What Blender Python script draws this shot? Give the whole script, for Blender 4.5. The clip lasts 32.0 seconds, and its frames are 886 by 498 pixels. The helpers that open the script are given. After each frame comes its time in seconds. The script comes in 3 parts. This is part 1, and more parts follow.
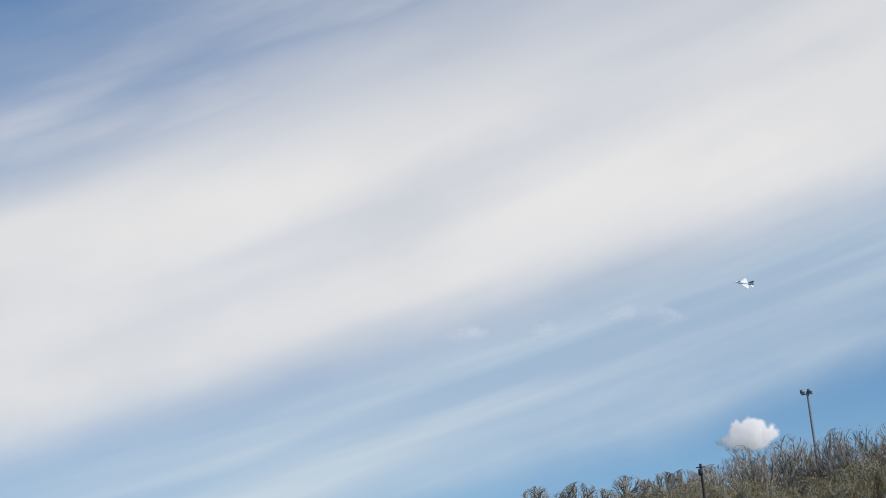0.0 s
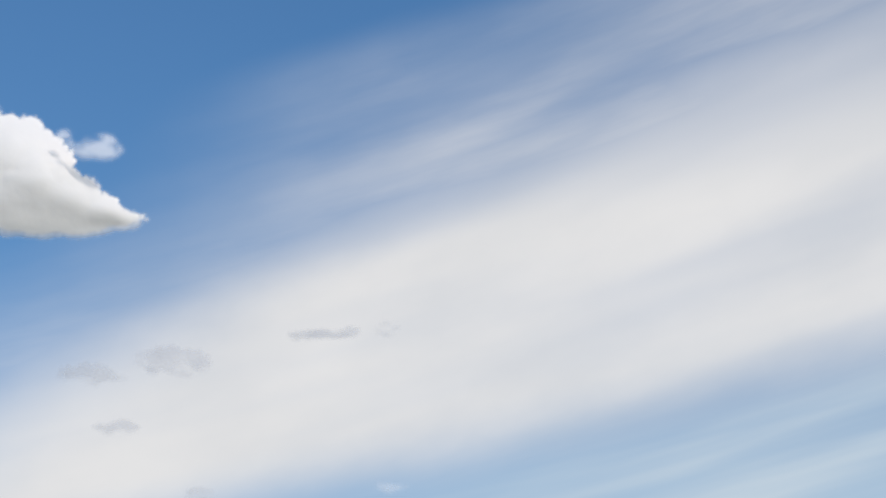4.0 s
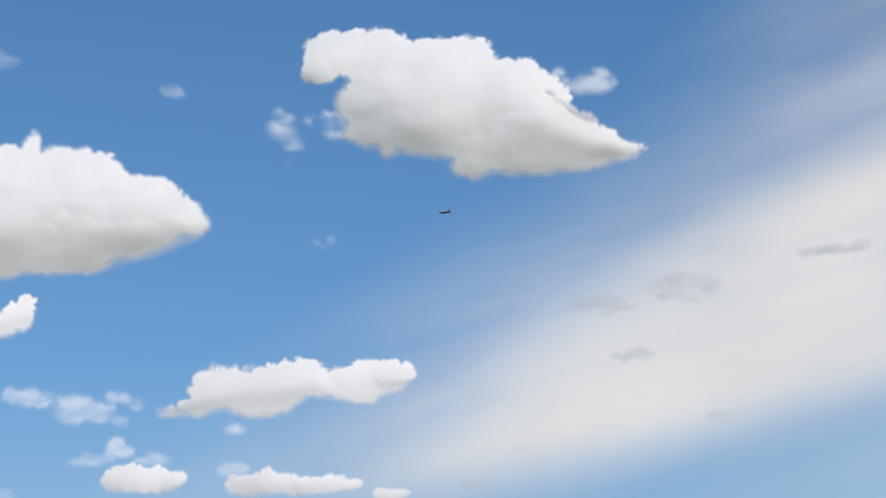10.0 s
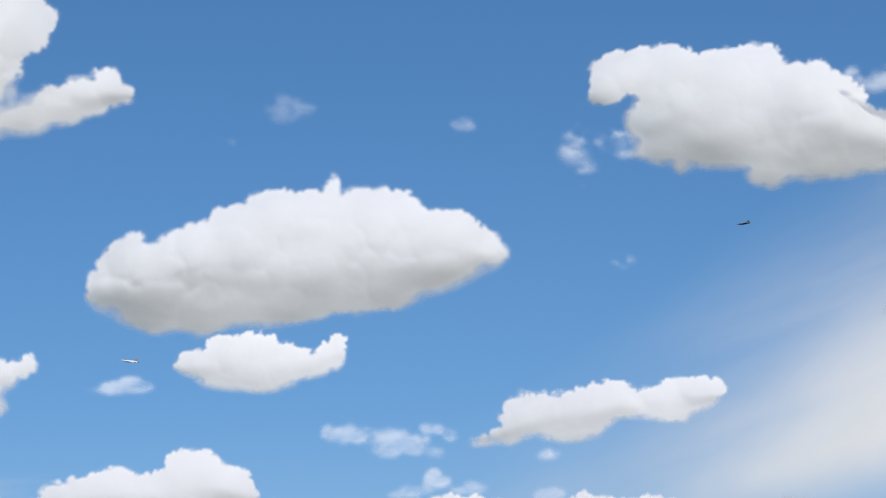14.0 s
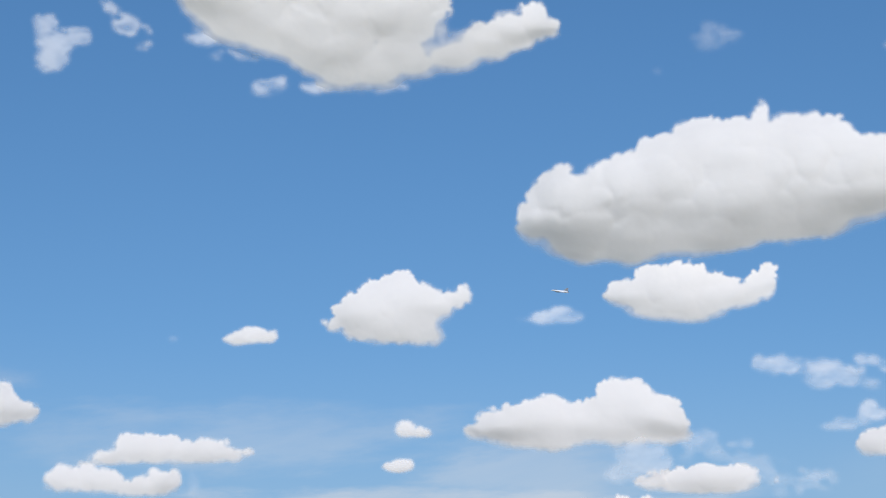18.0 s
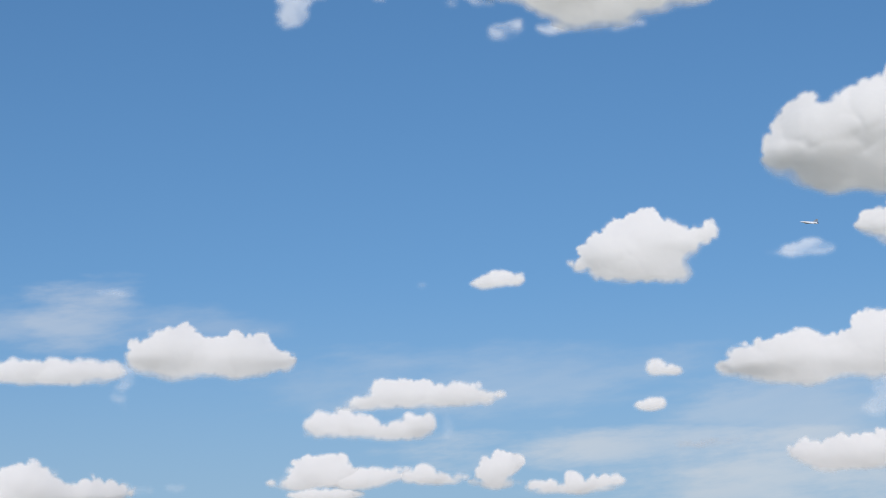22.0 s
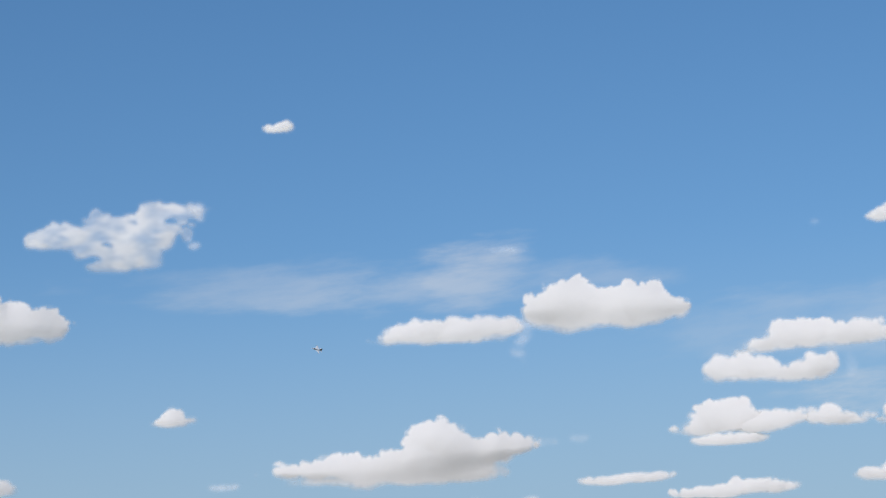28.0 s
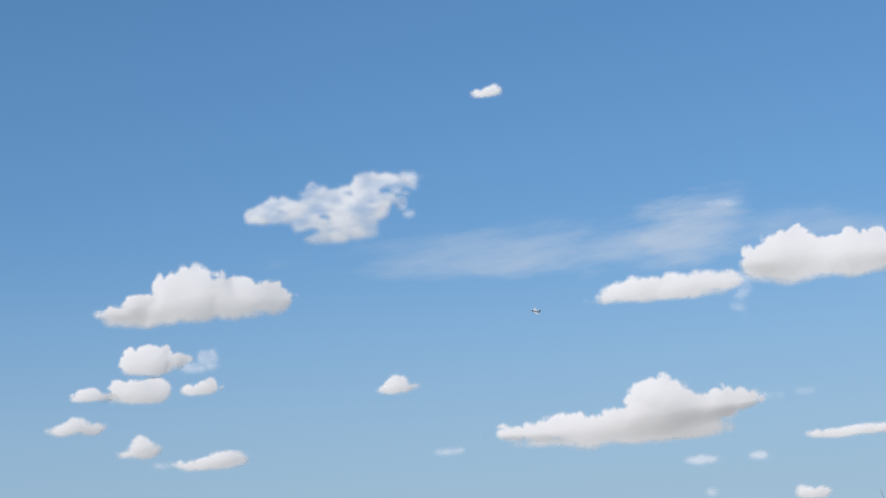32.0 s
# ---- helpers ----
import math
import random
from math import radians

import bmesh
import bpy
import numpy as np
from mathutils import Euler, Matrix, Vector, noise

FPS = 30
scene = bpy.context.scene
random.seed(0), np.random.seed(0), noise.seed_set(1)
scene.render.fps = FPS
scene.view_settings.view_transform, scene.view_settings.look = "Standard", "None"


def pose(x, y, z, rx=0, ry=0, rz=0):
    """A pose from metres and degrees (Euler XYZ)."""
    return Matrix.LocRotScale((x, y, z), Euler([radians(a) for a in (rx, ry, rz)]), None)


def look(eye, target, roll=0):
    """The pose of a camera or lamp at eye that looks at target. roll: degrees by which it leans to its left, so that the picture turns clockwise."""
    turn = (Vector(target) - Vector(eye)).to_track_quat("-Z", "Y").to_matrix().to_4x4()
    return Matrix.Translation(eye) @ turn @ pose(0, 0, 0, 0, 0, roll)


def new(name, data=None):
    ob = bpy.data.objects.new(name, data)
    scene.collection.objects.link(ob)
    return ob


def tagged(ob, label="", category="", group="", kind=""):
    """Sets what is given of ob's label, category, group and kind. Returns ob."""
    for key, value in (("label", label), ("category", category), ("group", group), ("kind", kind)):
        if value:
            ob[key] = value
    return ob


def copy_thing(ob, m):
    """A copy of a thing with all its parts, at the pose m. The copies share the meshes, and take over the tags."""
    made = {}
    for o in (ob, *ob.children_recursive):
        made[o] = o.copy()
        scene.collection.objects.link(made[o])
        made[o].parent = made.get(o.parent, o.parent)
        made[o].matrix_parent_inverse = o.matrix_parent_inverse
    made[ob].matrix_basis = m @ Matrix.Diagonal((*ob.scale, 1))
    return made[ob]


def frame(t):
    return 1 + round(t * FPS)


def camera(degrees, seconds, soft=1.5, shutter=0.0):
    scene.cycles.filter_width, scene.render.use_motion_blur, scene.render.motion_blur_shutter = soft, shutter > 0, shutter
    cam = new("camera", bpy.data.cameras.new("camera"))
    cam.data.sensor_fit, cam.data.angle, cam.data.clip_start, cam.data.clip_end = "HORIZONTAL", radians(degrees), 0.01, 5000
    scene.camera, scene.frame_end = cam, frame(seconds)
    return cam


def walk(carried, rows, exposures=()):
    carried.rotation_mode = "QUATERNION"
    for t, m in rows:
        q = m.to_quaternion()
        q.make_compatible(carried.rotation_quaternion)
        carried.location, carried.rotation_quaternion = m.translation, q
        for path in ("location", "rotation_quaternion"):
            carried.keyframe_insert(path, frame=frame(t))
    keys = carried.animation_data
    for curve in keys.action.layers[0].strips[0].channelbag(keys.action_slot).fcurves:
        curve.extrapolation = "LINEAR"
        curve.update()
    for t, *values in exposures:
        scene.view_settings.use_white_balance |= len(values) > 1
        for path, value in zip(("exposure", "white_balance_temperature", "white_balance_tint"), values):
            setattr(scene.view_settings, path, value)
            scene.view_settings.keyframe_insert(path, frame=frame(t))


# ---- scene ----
cam = camera(29.1, 32.0, soft=1.0)
# seconds, then the turn about x, y and z in degrees; the camera stands on one spot and pans to its left
ROWS = [
    (0.0, 104.60, 5.45, -10.46),
    (0.5, 104.96, 5.51, -9.29),
    (1.0, 104.69, 5.04, -7.44),
    (1.5, 104.81, 4.53, -5.46),
    (2.0, 104.76, 3.55, -3.45),
    (2.5, 105.18, 2.86, -1.53),
    (4.5, 106.07, 1.57, 4.93),
    (5.0, 106.27, 1.59, 6.20),
    (5.5, 106.26, 1.54, 7.97),
    (6.0, 106.24, 1.37, 9.32),
    (6.5, 106.06, 1.74, 10.28),
    (7.0, 105.93, 2.14, 11.68),
    (7.5, 105.47, 2.36, 13.04),
    (8.0, 105.11, 2.35, 14.51),
    (8.5, 104.74, 1.97, 16.00),
    (9.0, 104.40, 1.24, 18.04),
    (9.5, 103.90, 1.08, 19.87),
    (10.0, 103.91, 1.77, 20.99),
    (10.5, 103.77, 1.97, 22.03),
    (11.0, 103.56, 2.35, 23.03),
    (11.5, 104.02, 2.73, 24.24),
    (12.0, 103.91, 2.81, 25.46),
    (12.5, 103.80, 2.97, 26.76),
    (13.0, 104.45, 3.16, 28.45),
    (13.5, 104.81, 3.24, 30.02),
    (14.0, 105.13, 3.23, 31.72),
    (14.5, 104.23, 3.29, 33.48),
    (15.0, 104.23, 2.74, 35.51),
    (15.5, 103.63, 2.11, 37.46),
    (17.5, 103.21, 0.78, 43.70),
    (18.0, 103.24, 0.56, 45.78),
    (18.5, 102.79, 0.45, 47.24),
    (19.0, 102.78, 0.65, 48.75),
    (19.5, 102.59, 0.73, 49.62),
    (20.0, 102.23, 0.70, 50.23),
    (20.5, 101.85, 0.94, 51.01),
    (21.0, 101.64, 1.12, 51.93),
    (21.5, 101.48, 1.18, 52.98),
    (22.0, 101.39, 1.14, 54.28),
    (22.5, 101.44, 1.16, 55.63),
    (23.0, 101.67, 1.19, 57.03),
    (23.5, 101.89, 1.23, 58.29),
    (24.0, 101.88, 1.27, 59.51),
    (24.5, 101.72, 1.39, 60.49),
    (25.0, 101.43, 1.42, 61.33),
    (25.5, 100.88, 1.47, 62.42),
    (26.0, 100.44, 1.70, 63.63),
    (26.5, 100.31, 2.02, 64.85),
    (28.5, 99.86, 2.82, 68.61),
    (29.0, 99.55, 3.01, 69.49),
    (29.5, 99.42, 3.26, 70.51),
    (30.0, 99.23, 3.48, 71.37),
    (30.5, 98.95, 3.64, 72.37),
    (31.0, 98.84, 3.81, 73.37),
    (31.5, 99.18, 3.94, 74.35),
    (32.0, 99.24, 4.07, 75.32),
]
walk(cam, [(t, pose(0, 0, 1.6, rx, ry, rz)) for t, rx, ry, rz in ROWS], [(0, 0.07, 6500, 10), (6, 0.03, 6500, 10), (10, 0.0, 6480, 10), (14, 0.0, 6270, 10), (17, -0.01, 6320, 10), (20, -0.02, 6500, 10), (24, -0.07, 6500, 10), (27, -0.06, 6500, 10), (30, 0.0, 6500, 10), (32, 0.03, 6500, 10)])

# ---- light ----
SUN_AZ, SUN_EL = 226.0, 41.0


def direction(az, el):
    """Unit vector towards a bearing (degrees to the left of +y) and an elevation."""
    a, e = radians(az), radians(el)
    return Vector((-math.sin(a) * math.cos(e), math.cos(a) * math.cos(e), math.sin(e)))


world = bpy.data.worlds.new("sky")
scene.world = world
world.use_nodes = True
wn = world.node_tree.nodes
sky = wn.new("ShaderNodeTexSky")
sky.sky_type = "NISHITA"
sky.sun_disc = False
sky.sun_elevation = radians(SUN_EL)
sky.sun_rotation = radians(-SUN_AZ)
sky.altitude, sky.air_density, sky.dust_density, sky.ozone_density = 300.0, 1.0, 0.3, 3.0
rich = wn.new("ShaderNodeHueSaturation")
rich.inputs["Saturation"].default_value = 1.22
place = wn.new("ShaderNodeMapping")
place.inputs["Location"].default_value = (0, 0, 0.11)
place.inputs["Scale"].default_value = (1, 1, 0.62)
world.node_tree.links.new(wn.new("ShaderNodeTexCoord").outputs["Generated"], place.inputs[0])
world.node_tree.links.new(place.outputs[0], sky.inputs["Vector"])
world.node_tree.links.new(sky.outputs[0], rich.inputs["Color"])
world.node_tree.links.new(rich.outputs[0], wn["Background"].inputs[0])
wn["Background"].inputs[1].default_value = 0.101

sun = new("sun", bpy.data.lights.new("sun", "SUN"))
sun.data.energy, sun.data.angle, sun.data.color = 2.6, radians(0.5), (1.0, 0.93, 0.84)
sun.matrix_world = look(direction(SUN_AZ, SUN_EL) * 100, (0, 0, 0))


# ---- materials ----
class Nodes:
    """Short-hand for building a node material."""

    def __init__(self, name):
        self.mat = bpy.data.materials.new(name)
        self.mat.use_nodes = True
        self.tree = self.mat.node_tree
        self.tree.nodes.clear()
        self.out = self.tree.nodes.new("ShaderNodeOutputMaterial")

    def node(self, kind, **sockets):
        n = self.tree.nodes.new(kind)
        for key, value in sockets.items():
            self.put(n.inputs[key.replace("_", " ")], value)
        return n

    def put(self, socket, value):
        if isinstance(value, bpy.types.NodeSocket):
            self.tree.links.new(value, socket)
        else:
            socket.default_value = value

    def math(self, op, *values):
        n = self.tree.nodes.new("ShaderNodeMath")
        n.operation = op
        for socket, value in zip(n.inputs, values):
            self.put(socket, value)
        return n.outputs[0]

    def step(self, value, lo, hi, a=0.0, b=1.0):
        n = self.tree.nodes.new("ShaderNodeMapRange")
        n.interpolation_type = "SMOOTHSTEP"
        for socket, v in zip(n.inputs, (value, lo, hi, a, b)):
            self.put(socket, v)
        return n.outputs[0]

    def noise(self, vector, scale, detail=4.0, rough=0.55):
        n = self.node("ShaderNodeTexNoise", Scale=scale, Detail=detail, Roughness=rough)
        self.put(n.inputs["Vector"], vector)
        return n.outputs["Fac"]

    def coords(self):
        return self.tree.nodes.new("ShaderNodeTexCoord").outputs["Object"]

    def ramp(self, fac, *stops):
        n = self.node("ShaderNodeValToRGB", Fac=fac)
        while len(n.color_ramp.elements) < len(stops):
            n.color_ramp.elements.new(0.5)
        for el, (pos, col) in zip(n.color_ramp.elements, stops):
            el.position, el.color = pos, (*col, 1)
        return n.outputs[0]

    def bump(self, height, strength, distance):
        return self.node("ShaderNodeBump", Height=height, Strength=strength, Distance=distance).outputs[0]

    def finish(self, shader):
        self.tree.links.new(shader, self.out.inputs["Surface"])
        return self.mat


def broad_normal(n, share, heart, bump=None):
    """Light spreads inside a cloud, so that its broad form shades it more than its small billows do."""
    g = n.tree.nodes.new("ShaderNodeTexCoord").outputs["Generated"]
    mid = n.tree.nodes.new("ShaderNodeVectorMath")
    mid.operation = "SUBTRACT"
    n.put(mid.inputs[0], g)
    mid.inputs[1].default_value = heart
    turn = n.tree.nodes.new("ShaderNodeVectorTransform")
    turn.vector_type, turn.convert_from, turn.convert_to = "NORMAL", "OBJECT", "WORLD"
    n.put(turn.inputs[0], mid.outputs[0])
    unit = n.tree.nodes.new("ShaderNodeVectorMath")
    unit.operation = "NORMALIZE"
    n.put(unit.inputs[0], turn.outputs[0])
    mix = n.tree.nodes.new("ShaderNodeMix")
    mix.data_type = "VECTOR"
    mix.inputs["Factor"].default_value = share
    n.put(mix.inputs[4], bump or n.tree.nodes.new("ShaderNodeNewGeometry").outputs["Normal"])
    n.put(mix.inputs[5], unit.outputs[0])
    last = n.tree.nodes.new("ShaderNodeVectorMath")
    last.operation = "NORMALIZE"
    n.put(last.inputs[0], mix.outputs[1])
    return last.outputs[0]


def cloud_material(name, albedo, share, heart=(0.5, 0.95, 0.2)):
    """Cloud droplets: how much of the sky is let through follows the density stored on the mesh."""
    n = Nodes(name)
    c = n.coords()
    tone = n.ramp(n.noise(c, 0.008, 5), (0.3, [a * 0.95 for a in albedo]), (0.7, albedo))
    normal = broad_normal(n, share, heart, n.bump(n.noise(c, 0.011, 3, 0.5), 0.3, 14.0))
    d = n.node("ShaderNodeBsdfDiffuse", Color=tone, Normal=normal)
    tr = n.node("ShaderNodeBsdfTranslucent", Color=tone)
    both = n.node("ShaderNodeMixShader", Fac=0.2)
    n.tree.links.new(d.outputs[0], both.inputs[1])
    n.tree.links.new(tr.outputs[0], both.inputs[2])
    clear = n.node("ShaderNodeBsdfTransparent")
    dens = n.tree.nodes.new("ShaderNodeAttribute")
    dens.attribute_name = "cover"
    mix = n.node("ShaderNodeMixShader", Fac=dens.outputs["Fac"])
    n.tree.links.new(clear.outputs[0], mix.inputs[1])
    n.tree.links.new(both.outputs[0], mix.inputs[2])
    return n.finish(mix.outputs[0])


def plain_material(name, low, high, scale, rough, metal=0.0, relief=0.02, distance=0.05):
    n = Nodes(name)
    c = n.coords()
    tone = n.ramp(n.noise(c, scale, 6), (0.35, low), (0.65, high))
    b = n.node("ShaderNodeBsdfPrincipled", Base_Color=tone, Roughness=rough, Metallic=metal,
               Normal=n.bump(n.noise(c, scale * 6, 4), relief, distance))
    return n.finish(b.outputs[0])


MAT_CLOUD = cloud_material("cumulus_droplets", (0.98, 0.932, 0.882), 0.3)
MAT_WISP = cloud_material("thin_vapour", (0.96, 0.95, 0.945), 0.95, (0.5, 1.8, -0.8))
MAT_SCUD = cloud_material("grey_scud", (0.6, 0.595, 0.6), 0.95, (0.5, 1.8, -0.8))
MAT_BARK = plain_material("grey_brown_bark", (0.27, 0.235, 0.185), (0.5, 0.44, 0.36), 1.5, 0.9, relief=0.5)
MAT_LEAF = plain_material("spring_leaf", (0.2, 0.175, 0.065), (0.4, 0.33, 0.15), 0.6, 0.8)
MAT_GRASS = plain_material("dry_grass", (0.11, 0.095, 0.05), (0.19, 0.16, 0.09), 0.05, 0.95, relief=0.4)
MAT_POLE = plain_material("weathered_steel", (0.24, 0.27, 0.3), (0.34, 0.37, 0.4), 2.0, 0.6, 0.4)
MAT_WOOD = plain_material("dark_timber", (0.035, 0.03, 0.026), (0.07, 0.06, 0.05), 2.0, 0.9)
MAT_WHITE = plain_material("white_aircraft_paint", (0.8, 0.81, 0.82), (0.87, 0.87, 0.88), 0.8, 0.4)
MAT_DARK = plain_material("dark_grey_aircraft_paint", (0.07, 0.075, 0.085), (0.11, 0.115, 0.125), 0.8, 0.5)
MAT_TAIL = plain_material("blue_grey_aircraft_paint", (0.3, 0.33, 0.38), (0.4, 0.43, 0.48), 0.8, 0.5)
MAT_METAL = plain_material("heated_steel", (0.1, 0.09, 0.08), (0.2, 0.18, 0.16), 3.0, 0.45, 0.9)


def canopy_material():
    n = Nodes("tinted_canopy")
    b = n.node("ShaderNodeBsdfPrincipled", Base_Color=(0.03, 0.03, 0.035, 1), Roughness=0.08)
    return n.finish(b.outputs[0])


MAT_CANOPY = canopy_material()


def veil_material():
    """High ice cloud, its sunlit brightness given off as glow: a broad slanting band, streaks below it and thin patches
    further round.
    """
    n = Nodes("glowing_ice_veil")
    xyz = n.node("ShaderNodeSeparateXYZ", Vector=n.coords())
    x, y, z = xyz.outputs
    flat = n.math("SQRT", n.math("ADD", n.math("MULTIPLY", x, x), n.math("MULTIPLY", y, y)))
    az = n.math("MULTIPLY", n.math("ARCTAN2", n.math("MULTIPLY", x, -1.0), y), 57.2958)
    el = n.math("MULTIPLY", n.math("ARCTAN2", z, flat), 57.2958)

    def coord(kx, ky, turn):
        # bearings and elevations turned by an angle and stretched along it
        ca, sa = math.cos(radians(turn)), math.sin(radians(turn))
        u = n.math("ADD", n.math("MULTIPLY", az, ca), n.math("MULTIPLY", el, sa))
        v = n.math("SUBTRACT", n.math("MULTIPLY", el, ca), n.math("MULTIPLY", az, sa))
        return n.node("ShaderNodeCombineXYZ", X=n.math("MULTIPLY", u, kx), Y=n.math("MULTIPLY", v, ky)).outputs[0]

    soft = n.noise(coord(0.12, 0.2, -20), 1.0, 5, 0.5)
    streak = n.noise(coord(0.03, 0.24, -14), 1.0, 3, 0.45)
    bars = n.noise(coord(0.025, 0.33, -13), 1.0, 4, 0.5)
    fine = n.noise(coord(0.06, 0.4, -15), 1.0, 5, 0.5)
    thin = n.noise(coord(0.2, 0.75, -4), 1.0, 6, 0.6)
    wob = n.math("MULTIPLY", n.math("SUBTRACT", soft, 0.5), 3.0)
    # upper edge: bearing of the edge at each elevation
    k = n.math("MAXIMUM", n.math("SUBTRACT", el, 6.0), 0.0)
    edge = n.math("SUBTRACT", 24.6, n.math("ADD", n.math("MULTIPLY", k, 0.65), n.math("MULTIPLY", n.math("MULTIPLY", k, k), 0.082)))
    inside = n.math("ADD", n.math("SUBTRACT", edge, az), wob)
    upper = n.step(inside, -4.8, 6.8)
    low_line = n.math("SUBTRACT", 9.0, n.math("MULTIPLY", az, 0.19))
    above = n.math("ADD", n.math("SUBTRACT", el, low_line), n.math("MULTIPLY", wob, 0.35))
    lower = n.step(above, -1.0, 2.2)
    crest = n.math("ADD", n.math("SUBTRACT", el, n.math("SUBTRACT", 17.5, n.math("MULTIPLY", az, 0.13))), n.math("MULTIPLY", wob, 0.8))
    upper = n.math("MULTIPLY", upper, n.step(crest, -1.4, 2.6, 1.0, 0.66))
    body = n.math("MULTIPLY", n.math("MULTIPLY", upper, lower), n.step(streak, 0.25, 0.6, 0.72, 1.0))
    feather = n.math("MULTIPLY", n.math("MULTIPLY", n.step(n.math("ADD", inside, n.step(el, 16.5, 22.5, 0.0, 9.0)), -9.5, 5.0), n.step(above, 0.0, 3.0)), n.step(fine, 0.25, 0.75, 0.26, 0.66))
    under = n.math("MULTIPLY", n.step(n.math("ADD", above, n.math("MULTIPLY", wob, 0.5)), -5.8, -2.8), n.math("MULTIPLY", n.step(az, 16.0, -6.0), n.step(bars, 0.38, 0.62, 0.5, 0.95)))
    under = n.math("MULTIPLY", under, n.math("MULTIPLY", n.step(above, 4.0, 0.5), n.step(above, 0.8, -1.2, 0.45, 1.0)))

    def patch(a0, e0, wa, we, most):
        da = n.math("DIVIDE", n.math("SUBTRACT", az, a0), wa)
        de = n.math("DIVIDE", n.math("SUBTRACT", el, e0), we)
        r = n.math("ADD", n.math("ADD", n.math("MULTIPLY", da, da), n.math("MULTIPLY", de, de)), n.math("MULTIPLY", n.math("SUBTRACT", thin, 0.5), 3.0))
        return n.math("MULTIPLY", n.step(r, 1.0, -0.2), n.step(fine, 0.3, 0.7, most * 0.6, most))

    total = n.math("MAXIMUM", body, feather)
    for p in ((69.5, 9.0, 12.0, 1.0, 0.33), (66.3, 9.1, 3.2, 1.5, 0.46), (52.0, 7.0, 10.0, 1.5, 0.28),
              (46.0, 4.6, 12.0, 0.9, 0.6), (42.0, 5.6, 6.0, 1.8, 0.35), (43.5, 3.8, 8.0, 1.7, 0.6)):
        total = n.math("MAXIMUM", total, patch(*p))
    total = n.math("MULTIPLY", total, 0.97)
    # emitted colour stands in for sunlight on the ice cloud
    glow = n.ramp(soft, (0.3, (0.69, 0.695, 0.705)), (0.62, (0.775, 0.767, 0.762)))
    tr = n.node("ShaderNodeEmission", Color=glow)
    clear = n.node("ShaderNodeBsdfTransparent")
    # blue-grey haze below the band and towards the horizon, its brightness emitted too
    low = n.math("MULTIPLY", n.step(el, 11.0, -2.0), 0.75)
    # haze glow set brighter towards the right to lift the sky there
    murk_glow = n.node("ShaderNodeEmission", Color=n.ramp(n.step(az, 20.0, -5.0), (0.0, (0.34, 0.455, 0.56)), (1.0, (0.4, 0.63, 0.78))))
    pale = n.node("ShaderNodeEmission", Color=(0.56, 0.645, 0.715, 1))
    hazy = n.node("ShaderNodeMixShader", Fac=low)
    n.tree.links.new(clear.outputs[0], hazy.inputs[1])
    n.tree.links.new(murk_glow.outputs[0], hazy.inputs[2])
    barred = n.node("ShaderNodeMixShader", Fac=under)
    n.tree.links.new(hazy.outputs[0], barred.inputs[1])
    n.tree.links.new(pale.outputs[0], barred.inputs[2])
    mix = n.node("ShaderNodeMixShader", Fac=total)
    n.tree.links.new(barred.outputs[0], mix.inputs[1])
    n.tree.links.new(tr.outputs[0], mix.inputs[2])
    return n.finish(mix.outputs[0])


MAT_VEIL = veil_material()
MAT_VEIL.cycles.emission_sampling = "NONE"


# ---- helpers of this scene ----
def mesh_of(name, bm, material, smooth=True):
    me = bpy.data.meshes.new(name)
    bm.to_mesh(me)
    bm.free()
    me.materials.append(material)
    if smooth:
        me.polygons.foreach_set("use_smooth", [True] * len(me.polygons))
    return me


def part(name, bm, material, parent, label="", smooth=True):
    ob = new(name, mesh_of(name, bm, material, smooth))
    ob.parent = parent
    return tagged(ob, label) if label else ob


def lattice(ix, iy, iz, seed):
    h = (ix * 374761393 + iy * 668265263 + iz * 2147483647 + seed * 1274126177) & 0xFFFFFFFF
    h = ((h ^ (h >> 13)) * 1274126177) & 0xFFFFFFFF
    return ((h ^ (h >> 16)) & 0xFFFF) / 32767.5 - 1.0


def value_noise(p, seed):
    """Smooth noise in -1..1 at the rows of p."""
    i = np.floor(p).astype(np.int64)
    f = p - i
    f = f * f * f * (f * (f * 6 - 15) + 10)
    total = 0
    for dx in (0, 1):
        for dy in (0, 1):
            for dz in (0, 1):
                w = (f[:, 0] if dx else 1 - f[:, 0]) * (f[:, 1] if dy else 1 - f[:, 1]) * (f[:, 2] if dz else 1 - f[:, 2])
                total = total + w * lattice(i[:, 0] + dx, i[:, 1] + dy, i[:, 2] + dz, seed)
    return total


# ---- ground ----
def ground_height(x, y):
    r = math.hypot(x, y)
    az = math.degrees(math.atan2(-x, y))
    s = min(1.0, max(0.0, (r - 90) / 150))
    s = s * s * (3 - 2 * s)
    hill = 13.0 * math.exp(-((az + 24) / 22) ** 2) * s
    dip = -19.0 * math.exp(-((az - 62) / 30) ** 2) * s
    away = -0.008 * r * math.exp(-((az - 62) / 24) ** 2) * s
    return hill + dip + away


